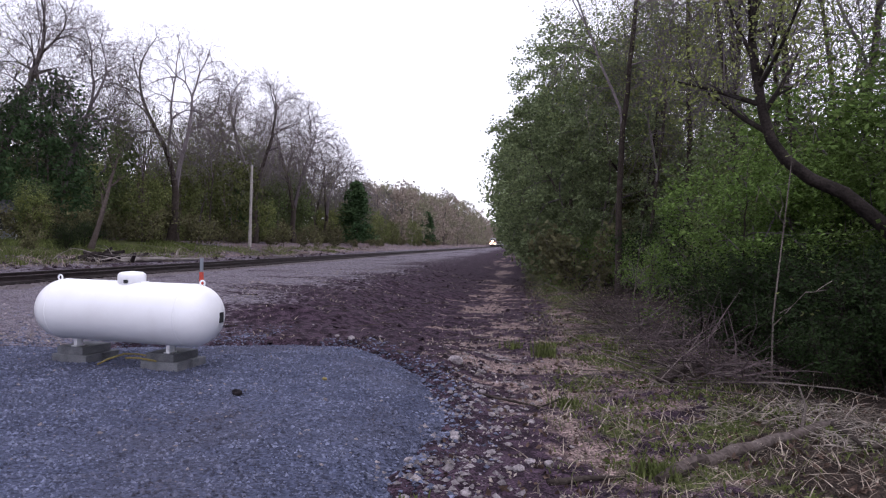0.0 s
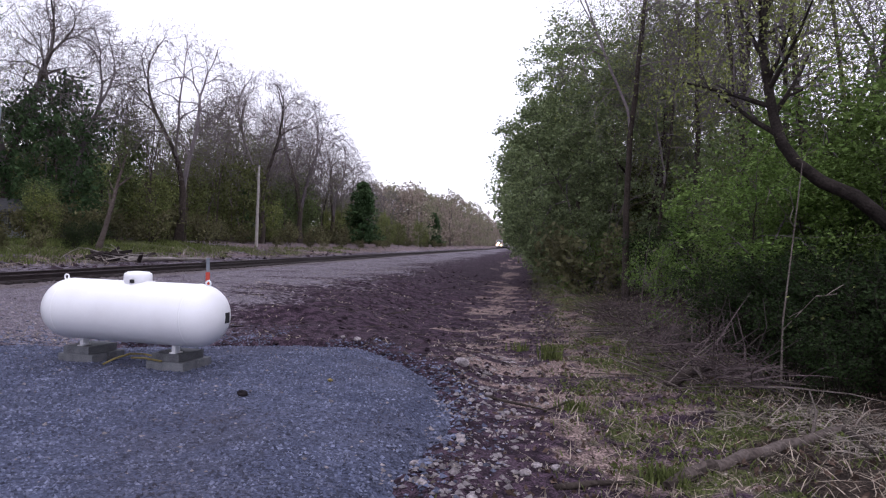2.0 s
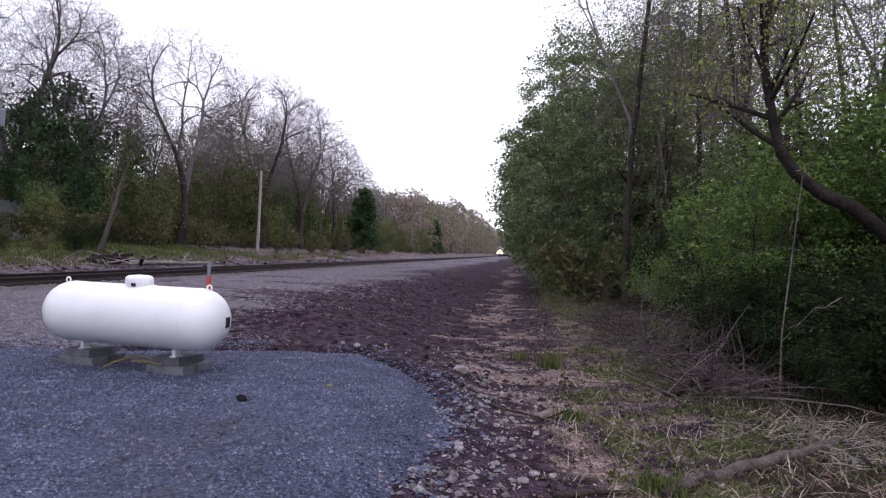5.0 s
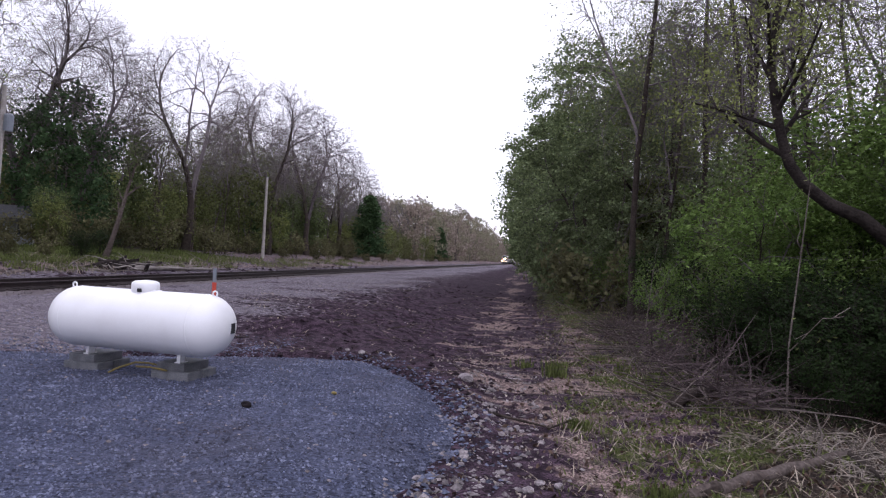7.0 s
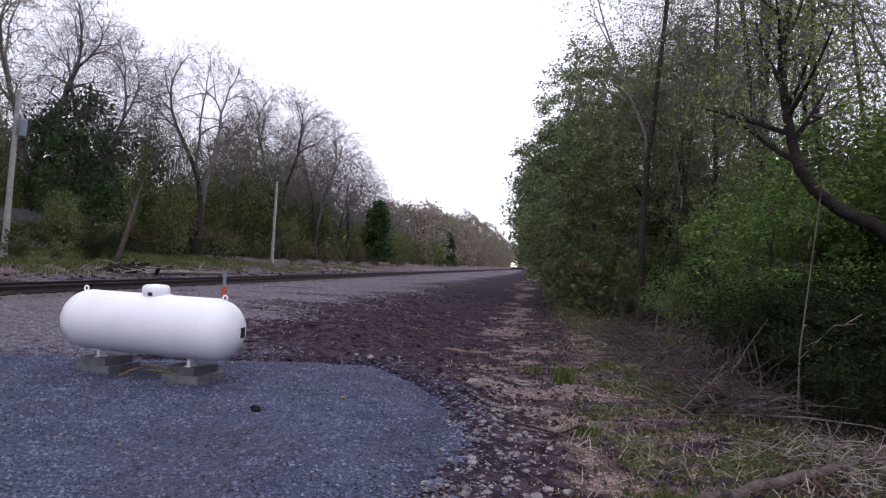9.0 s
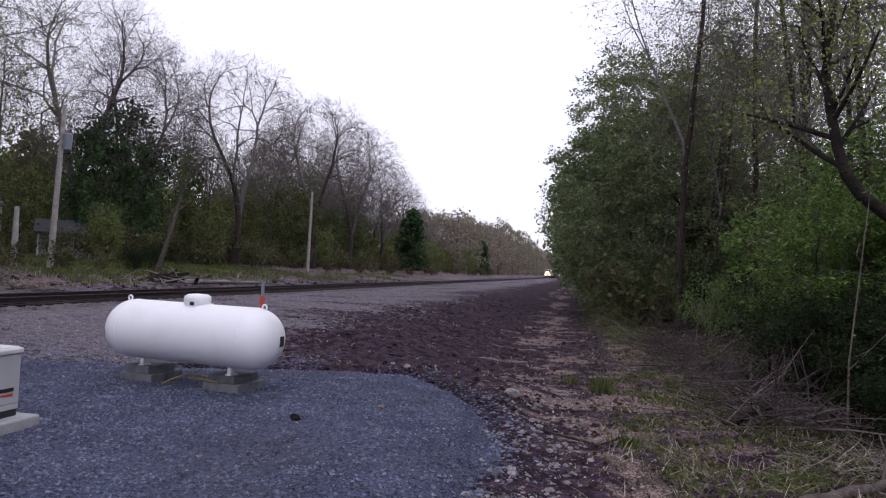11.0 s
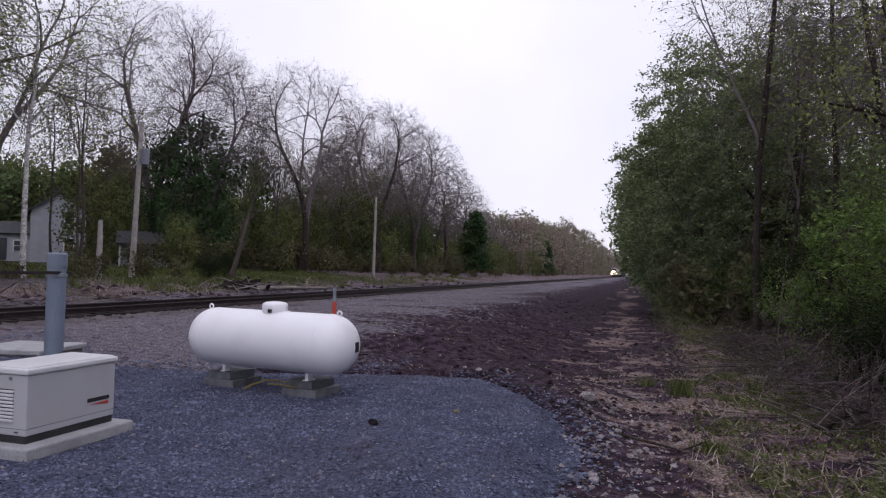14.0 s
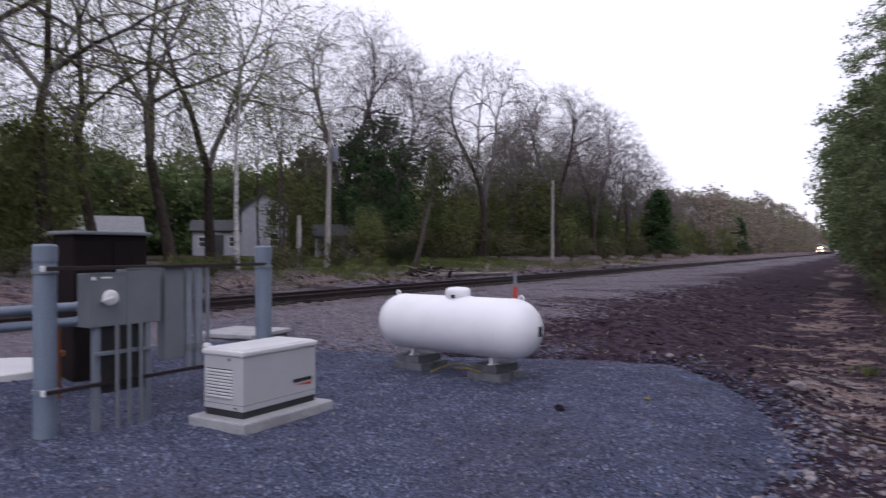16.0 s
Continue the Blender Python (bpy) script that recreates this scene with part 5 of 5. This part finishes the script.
log("fallen_log", "long pale fallen log beside the track", [(-21.0, 34.2, 0.58), (-20.8, 36, 0.56), (-20.5, 38.2, 0.53), (-20.3, 40.2, 0.50), (-20.2, 41.6, 0.47)], 0.15, 0.07, PALE_LOG)
rr = random.Random(5)
for k in range(14):
    a, x, y = rr.uniform(0, 3.14), -21.4 + rr.gauss(0, 0.45), 33.4 + rr.gauss(0, 0.75)
    z = ground_height(x, y) + 0.08 + 0.022 * k
    d = Vector((math.cos(a), math.sin(a), rr.gauss(0, 0.15))) * rr.uniform(0.4, 0.9)
    c = Vector((x, y, z))
    tie = thing("old_tie", "dark broken railway tie in a heap beside the track", "railway tie", pose(x, y, z, rr.gauss(0, 12), rr.gauss(0, 11), math.degrees(a)), group="heap of old ties")
    half = d.length
    splintered = box(2 * half, 0.17, 0.14, 0, 0, -0.06, 0.015)
    for v in splintered.verts:
        v.co += Vector((0.12, 0.025, 0.025)) * noise.noise(v.co * 4 + Vector((k, 0, 0)))
    part("timber", splintered, TIE, tie)


def sticks(name, label, seed, spots, length, radius, mat, rise=0.5, bend=0.4, category="brush"):
    """Many thin bent stems as one mesh."""
    r = random.Random(seed)
    v, f = [], []
    for x, y, z in spots:
        ln = r.uniform(*length)
        a = r.uniform(0, 6.283)
        d = Vector((math.cos(a), math.sin(a), abs(r.gauss(0, rise)))).normalized()
        p = Vector((x, y, z))
        pts = [p]
        for k in range(3):
            d = (d + Vector((r.gauss(0, bend), r.gauss(0, bend), r.gauss(-0.12, bend * 0.6)))).normalized()
            q = pts[-1] + d * ln / 3
            q.z = max(q.z, z + 0.01)
            pts.append(q)
        rad = r.uniform(*radius)
        tube(v, f, pts, [rad, rad * 0.8, rad * 0.55, rad * 0.25], 3)
    return tagged(new(name, mesh_of(name, v, f, [mat])), label, category, kind="stuff")


def blades(name, label, seed, spots, height, width, mat, lean=0.5, category="grass"):
    rng2 = np.random.default_rng(seed)
    n = len(spots)
    p = np.asarray(spots)
    a = rng2.random(n) * 6.283
    side = np.stack([np.cos(a), np.sin(a), np.zeros(n)], 1) * (width * (0.6 + 0.8 * rng2.random(n)))[:, None]
    h = height[0] + (height[1] - height[0]) * rng2.random(n) ** 1.5
    tip = p + np.stack([rng2.normal(0, lean, n) * h, rng2.normal(0, lean, n) * h, h], 1)
    mid = p * 0.55 + tip * 0.45 + np.stack([np.zeros(n), np.zeros(n), h * 0.18], 1)
    v = np.stack([p - side, p + side, mid + side * 0.7, mid - side * 0.7, tip], 1).reshape(-1, 3)
    base = 5 * np.arange(n)[:, None]
    f = [tuple(q) for q in (base + np.array([[0, 1, 2, 3]]))] + [tuple(q) for q in (base + np.array([[3, 2, 4]]))]
    return tagged(new(name, mesh_of(name, v, f, [mat])), label, category, kind="stuff")


def right_side(x, y, r):
    return r.random() < smooth(0.1, 0.9, x) * (1.0 if y < 20 else 0.5) * smooth(6.5, 3.6, x)


blades("dead_grass", "flattened dead straw on the bank before the woods", 11,
       scatter(9000, 21, -0.6, 6.0, 4.5, 40, right_side, ground_height, 1.7), (0.03, 0.14), 0.006, STRAW, 1.8, "dead grass")
blades("new_grass", "short new grass and weeds in the straw", 12,
       scatter(12000, 22, 0.3, 4.2, 4.5, 60, lambda x, y, r: r.random() < max(0, fbm(x, y, 0.8, 11) + 0.45) * smooth(0.4, 1.5, x + 0.02 * y), ground_height, 1.7),
       (0.025, 0.10), 0.008, GRASS, 0.7)
blades("meadow_grass", "green meadow grass beyond the track", 13,
       scatter(14000, 23, -34, -22.5, 24, 80, lambda x, y, r: r.random() < smooth(-22.5, -25, x) * smooth(66, 50, y) * smooth(-0.12, 0.12, fbm(x, y, 0.22, 19)), ground_height), (0.08, 0.32), 0.025, GRASS, 0.5)
blades("trackside_weeds", "dry tan weeds between track and meadow", 14,
       scatter(3600, 24, -25.5, -20.2, 18, 110, lambda x, y, r: fbm(x, y, 0.35, 2) > 0.05, ground_height, 1.3), (0.1, 0.4), 0.014, STRAW, 0.9, "dead grass")
blades("trackside_grass", "low green tufts between track and meadow", 16,
       scatter(5200, 28, -25.5, -21.0, 16, 90, lambda x, y, r: fbm(x, y, 0.3, 12) > 0.08, ground_height, 1.3), (0.1, 0.4), 0.02, GRASS, 0.5)
sticks("slash", "grey broken branches along the far side of the track", 45,
       scatter(230, 46, -23.2, -19.8, 16, 66, lambda x, y, r: fbm(x, y, 0.25, 8) > -0.05, ground_height, 1.2), (0.6, 2.4), (0.015, 0.05), DEADWOOD, 0.25, 0.3)
sticks("pale_branches", "bleached broken branches round the heap of ties", 57,
       scatter(46, 58, -22.4, -20.2, 30, 42, lambda x, y, r: True, lambda x, y: ground_height(x, y) + 0.08), (0.8, 2.2), (0.02, 0.05), PALE_LOG, 0.3, 0.25)
stones("trackside_rocks", scatter(500, 47, -23.5, -19.4, 14, 80, lambda x, y, r: True, ground_height, 1.2), (0.05, 0.24), CLOD, "dark clods and rocks beside the track", 48)
sticks("brush_pile", "tangled purple-brown briars and vines before the woods", 31,
       scatter(620, 32, 2.0, 5.4, 9.8, 24, lambda x, y, r: r.random() < smooth(1.9, 3.0, x) * smooth(3.9, 3.1, x), lambda x, y: ground_height(x, y) + 0.12 + 0.5 * max(0, fbm(x, y, 0.6, 33)), 1.4), (0.6, 1.8), (0.003, 0.012), BRIAR, 0.5, 0.5)
sticks("grey_branches", "grey dead branches lying in the briars", 39,
       scatter(110, 40, 2.0, 3.7, 10, 24, lambda x, y, r: True, lambda x, y: ground_height(x, y) + 0.1, 1.4), (1.0, 2.6), (0.008, 0.02), DEADWOOD, 0.3, 0.2)
sticks("dead_stalks", "matted pale dead stalks beside the fallen log", 33,
       scatter(750, 34, 2.0, 5.8, 7.2, 9.2, lambda x, y, r: r.random() < smooth(2.0, 3.2, x) * (x + y < 13.2) * smooth(0.1, -0.1, fbm(x, y, 0.9, 44) - 0.12), ground_height), (0.14, 0.5), (0.003, 0.008), STALK, 0.35, 0.4)
sticks("fallen_twigs", "dark fallen twigs on the dirt slope", 35,
       scatter(170, 36, -6.5, 1.5, 9.0, 40, lambda x, y, r: pad_distance(x, y) > 0.2, ground_height, 1.5), (0.3, 1.1), (0.006, 0.016), BARK_DARK, 0.06, 0.25)
sticks("leaf_litter_stems", "dead stems among the tree trunks", 37,
       scatter(450, 38, 4.5, 11, 9, 34, lambda x, y, r: True, ground_height), (0.5, 1.8), (0.004, 0.012), BARK_DARK, 0.6, 0.3)


def litter(name, label, seed, spots, size, mat):
    v, f = leaf_arrays(spots, len(spots), size, 0.01, seed)
    return tagged(new(name, mesh_of(name, v, f, [mat])), label, "leaf litter", kind="stuff")


blades("straw_litter", "bits of pale straw and wood chips on the slope", 15,
       scatter(1600, 27, -9, 0.6, 9.5, 40, lambda x, y, r: pad_distance(x, y) > 0.1 and fbm(x, y, 0.7, 31) > 0.02, ground_height, 1.6), (0.02, 0.07), 0.012, STRAW, 2.2, "litter")
DRY_LEAF = material("dry_brown_leaves", (0.055, 0.036, 0.028), (0.12, 0.082, 0.064), 2, 0.9, 0, 25, island=0.4)
litter("leaf_litter", "dry brown leaves on the ground before the woods", 41,
       scatter(9000, 42, -0.8, 7.0, 5, 38, lambda x, y, r: r.random() < smooth(-0.8, 1.4, x), lambda x, y: ground_height(x, y) + 0.015, 1.5), 0.035, DRY_LEAF)

litter("ground_ivy", "patches of small green leaves on the bank", 43,
       scatter(5200, 44, 0.7, 3.6, 5, 16, lambda x, y, r: fbm(x, y, 0.9, 61) > 0.08, lambda x, y: ground_height(x, y) + 0.03, 1.4), 0.024, GRASS)
litter("pale_litter", "bleached leaf scraps on dark dirt", 49,
       scatter(3000, 50, -1.6, 2.6, 5, 22, lambda x, y, r: pad_distance(x, y) > 0.25, lambda x, y: ground_height(x, y) + 0.012, 1.5), 0.02, STALK)

fl = thing("fallen_log", "weathered fallen log with a dark broken end", "log")
part("stem", bent([(1.62, 6.45, -0.21), (1.85, 6.66, -0.19), (2.05, 6.80, -0.20), (2.3, 7.08, -0.17), (2.55, 7.26, -0.18), (2.8, 7.48, -0.15), (3.08, 7.66, -0.15), (3.37, 7.92, -0.12), (3.65, 8.10, -0.10)], 0.070, 10, r2=0.05), BARK, fl, smooth=True)
part("broken_end", bent([(1.42, 6.25, -0.25), (1.55, 6.38, -0.22), (1.92, 6.72, -0.19)], 0.05, 9, r2=0.076), BARK_DARK, fl, "dark rotten end")
part("branch", bent([(3.62, 8.09, -0.10), (3.58, 7.55, -0.08), (3.55, 7.2, -0.11), (4.2, 7.25, -0.04)], 0.04, 8, r2=0.02), BARK_DARK, fl)
part("snag", bent([(3.2, 7.80, -0.12), (3.3, 7.95, 0.1), (3.28, 8.1, 0.3)], 0.02, 6, r2=0.008), DEADWOOD, fl)
log("dead_branch", "dark dead branch lying on the dirt", [(0.45, 6.05, -0.26), (0.8, 6.2, -0.24), (1.15, 6.3, -0.25)], 0.035, 0.018, BARK_DARK, "branch", "dead branches")
log("dead_branch", "dark dead branch lying on the dirt", [(-0.6, 9.6, -0.24), (0.0, 9.05, -0.22), (0.45, 8.9, -0.26), (0.8, 9.3, -0.2)], 0.022, 0.01, BARK_DARK, "branch", "dead branches")
log("dead_branch", "dark dead branch lying on the dirt", [(-1.9, 11.6, -0.05), (-1.3, 11.0, -0.2), (-0.9, 10.4, -0.27), (-0.6, 10.3, -0.28)], 0.03, 0.014, BARK_DARK, "branch", "dead branches")
log("rotten_log", "short rotten log among dead stalks", [(2.25, 10.5, -0.15), (2.6, 10.9, -0.05), (3.1, 11.3, 0.05)], 0.09, 0.06, BARK_DARK)


def weed(x, y, h, n, seed, label):
    r2 = np.random.default_rng(seed)
    spots = [(r2.normal(0, 0.10), r2.normal(0, 0.10), 0) for _ in range(n)]
    ob = blades("weed_clump", label, seed, spots, (h * 0.5, h), 0.012, GRASS, 0.25, "weed")
    ob["kind"] = "thing"
    del ob["kind"]
    ob.location = (x, y, ground_height(x, y) - 0.01)


weed(0.61, 13.06, 0.42, 120, 51, "upright tuft of green grass in the straw")
weed(0.80, 9.1, 0.18, 110, 52, "low dark green weed on the dirt edge")
weed(0.0, 14.2, 0.28, 50, 53, "small green tuft on the dirt edge")
weed(1.9, 13.6, 0.35, 60, 54, "green weeds beside the brush")
weed(1.46, 6.40, 0.20, 120, 55, "low green weeds by the fallen log")
weed(-0.6, 5.0, 0.10, 80, 56, "small green weed at the gravel's edge")


def single_stone(x, y, r, seed, mat, label, z=None):
    t = thing("field_stone", label, "stone", pose(x, y, (ground_height(x, y) if z is None else z) + r * 0.3, 0, 0, seed * 40))
    bm = bmesh.new()
    bmesh.ops.create_icosphere(bm, subdivisions=2, radius=r)
    for v in bm.verts:
        v.co *= 1 + 0.35 * noise.noise(v.co / r * 1.3 + Vector((seed, 0, 0)))
        v.co.z *= 0.65
    part("stone", bm, mat, t)


single_stone(-2.95, 12.5, 0.065, 1, RUBBLE, "white stone on the dirt behind the gravel", 0.0)
single_stone(-3.25, 12.6, 0.045, 2, RUBBLE, "small white stone on the dirt", 0.02)
single_stone(-0.85, 10.9, 0.12, 3, RUBBLE, "pale flat stone on dark dirt")
single_stone(-2.35, 8.75, 0.035, 4, YELLOW, "small yellowish stone on the gravel", 0.0)
for k in range(20):
    single_stone(rr.uniform(-0.95, 0.7), rr.uniform(5.0, 9.5), rr.uniform(0.03, 0.055), 10 + k, RUBBLE, "pale field stone lying on dark dirt")


# ---- the train ----
LOCO_GREY = material("silver_grey_loco_paint", (0.25, 0.25, 0.27), (0.31, 0.31, 0.33), 1, 0.4, 0.05, 20, fine=0.05, dirt=(0.2, 0.19, 0.19), dirt_scale=0.8)
LOCO_BLACK = material("dark_loco_paint", (0.03, 0.03, 0.035), (0.05, 0.05, 0.055), 1, 0.5, 0.05, 20)
LOCO_BLUE = material("dark_blue_stripe", (0.02, 0.04, 0.13), (0.03, 0.06, 0.17), 1, 0.4, 0, 20)
STAINLESS = material("stainless_coach_steel", (0.42, 0.43, 0.45), (0.52, 0.53, 0.55), 1, 0.35, 0.05, 20, metal=0.7, fine=0.08)
LAMP = glow("headlight_lens", (1.0, 0.62, 0.30), 700.0)
LAMP_LOW = glow("ditch_light_lens", (1.0, 0.55, 0.22), 120.0)


def section_body(profile, y0, y1, mat, name, parent, label="", push=None):
    """A car body of one cross-section; push moves the front end's points back by height."""
    bm = bmesh.new()
    rings = []
    for y in (y0, y1):
        rings.append([bm.verts.new((x, y + (push(z) if push and y == y0 else 0), z)) for x, z in profile])
    k = len(profile)
    for i in range(k):
        j = (i + 1) % k
        bm.faces.new((rings[0][i], rings[0][j], rings[1][j], rings[1][i]))
    bm.faces.new(rings[0][::-1]); bm.faces.new(rings[1])
    bmesh.ops.recalc_face_normals(bm, faces=bm.faces)
    return part(name, bm, mat, parent, label)


def truck(parent, y, r=0.5, axles=(-1.4, 1.4)):
    t = part("truck", box(2.3, abs(axles[-1] - axles[0]) + 1.2, 0.35, 0, y, 0.45, 0.03), LOCO_BLACK, parent, "dark wheel truck")
    for a in axles:
        for s in (-0.75, 0.75):
            part("wheel", rod((s - 0.07, y + a, r), (s + 0.07, y + a, r), r, 20), STEEL_RAIL, t)


def locomotive(y0):
    t = thing("locomotive", "silver passenger locomotive with red and blue stripes, headlights lit", "locomotive", pose(TRACK_X, y0, RAIL_TOP))
    prof = [(-1.5, 0.95), (1.5, 0.95), (1.5, 3.55), (1.1, 4.2), (0.5, 4.38), (-0.5, 4.38), (-1.1, 4.2), (-1.5, 3.55)]
    nose = lambda z: 0.0 if z < 2.2 else (z - 2.2) * 0.75
    body = section_body(prof, 0, 20.4, LOCO_GREY, "body", t, push=nose)
    for z0, z1, m, lb in ((2.55, 2.80, RED, "red side stripe"), (2.30, 2.42, WHITE, "white side stripe"), (2.02, 2.28, LOCO_BLUE, "blue side stripe")):
        for s in (-1, 1):
            part("stripe", box(0.012, 17.0, z1 - z0, s * 1.505, 9.5, z0, 0), m, body, lb)
        part("stripe", box(2.9, 0.02, z1 - z0, 0, (nose(z1) - 0.02), z0, 0), m, body, lb)
    part("roof_panel", box(2.1, 15.5, 0.06, 0, 12.2, 4.37, 0.01), PALE_ROOF, t, "pale roof")
    glass = bmesh.new()
    vs = [glass.verts.new((x, nose(z) - 0.03, z)) for x, z in ((-1.25, 3.2), (1.25, 3.2), (1.0, 4.0), (-1.0, 4.0))]
    glass.faces.new(vs)
    ex = bmesh.ops.extrude_face_region(glass, geom=list(glass.faces))
    bmesh.ops.translate(glass, vec=(0, 0.04, 0), verts=[v for v in ex["geom"] if isinstance(v, bmesh.types.BMVert)])
    part("windshield", glass, PANE, t, "dark windshield")
    for s in (-1, 1):
        part("cab_window", box(0.02, 0.8, 0.6, s * 1.5, 2.6, 2.95, 0.01), PANE, t, "dark cab window")
        part("lamp_housing", box(0.34, 0.12, 0.34, s * 0.2, 0.05, 2.6, 0.03), LOCO_BLACK, t)
        part("headlight", turned([(0, 0), (0.16, 0.0), (0.16, 0.03), (0, 0.06)], 16), LAMP, t, "lit headlight", at=pose(s * 0.2, -0.02, 2.77, 90, 0, 0))
        part("ditch_light", turned([(0, 0), (0.14, 0.0), (0.14, 0.03), (0, 0.06)], 16), LAMP_LOW, t, "lit ditch light", at=pose(s * 1.1, -0.06, 1.55, 90, 0, 0))
        part("side_grille", box(0.02, 3.0, 1.0, s * 1.505, 13.0, 2.9, 0.01), LOCO_BLACK, t, "dark side grille")
    part("pilot", box(2.9, 0.5, 0.75, 0, 0.2, 0.2, 0.06), LOCO_BLACK, t, "black pilot plate")
    part("coupler", box(0.25, 0.5, 0.3, 0, -0.2, 0.7, 0.05), STEEL_RAIL, t)
    part("fuel_tank", box(2.6, 4.5, 0.75, 0, 10.2, 0.22, 0.08), LOCO_BLACK, t, "dark fuel tank")
    truck(t, 4.0); truck(t, 16.2)
    return t


def coach(y0):
    t = thing("passenger_coach", "stainless steel passenger coach with dark window band", "railway coach", pose(TRACK_X, y0, RAIL_TOP), group="coaches of the train")
    prof = [(-1.55, 0.95), (1.55, 0.95), (1.55, 3.2), (1.2, 3.75), (0.6, 3.95), (-0.6, 3.95), (-1.2, 3.75), (-1.55, 3.2)]
    body = section_body(prof, 0, 25.6, STAINLESS, "body", t)
    for s in (-1, 1):
        for i in range(14):
            part("window", box(0.02, 1.1, 0.62, s * 1.553, 2.6 + i * 1.55, 2.15, 0.01), PANE, body, "dark window")
        part("stripe", box(0.012, 25.0, 0.18, s * 1.556, 12.8, 1.85, 0), RED, body, "red stripe")
    truck(t, 3.6, 0.45, (-1.2, 1.2)); truck(t, 22.0, 0.45, (-1.2, 1.2))
    return t


TRAIN_Y = 360.0
locomotive(TRAIN_Y)
first_coach = coach(TRAIN_Y + 21.2)
for k in range(1, 5):
    copy_thing(first_coach, pose(TRACK_X, TRAIN_Y + 21.2 + 26.3 * k, RAIL_TOP))

# ---- ties of the track ----
tie_bm = box(2.55, 0.22, 0.17, 0, 0, -0.17, 0.015)
tie_mesh = bpy.data.meshes.new("tie")
tie_bm.to_mesh(tie_mesh)
tie_bm.free()
tie_mesh.materials.append(TIE)
rt = random.Random(9)
for k in range(280):
    part_mesh("tie", tie_mesh, railway, at=pose(TRACK_X + rt.gauss(0, 0.04), 4 + 0.52 * k, RAIL_TOP - 0.175, 0, 0, rt.gauss(0, 0.8)))
far_v, far_f = [], []
for k in range(600):
    y = 150 + 0.52 * k
    c = len(far_v)
    far_v += [(TRACK_X + sx, y + sy, RAIL_TOP - 0.18) for sx, sy in ((-1.27, -0.11), (1.27, -0.11), (1.27, 0.11), (-1.27, 0.11))]
    far_v += [(TRACK_X + sx, y + sy, RAIL_TOP - 0.34) for sx, sy in ((-1.27, -0.11), (1.27, -0.11), (1.27, 0.11), (-1.27, 0.11))]
    far_f += [(c, c + 1, c + 2, c + 3), (c, c + 4, c + 5, c + 1), (c + 1, c + 5, c + 6, c + 2), (c + 2, c + 6, c + 7, c + 3), (c + 3, c + 7, c + 4, c)]
tagged(part_mesh("far_ties", mesh_of("far_ties", far_v, far_f, [TIE]), railway, "distant wooden ties"), kind="stuff")
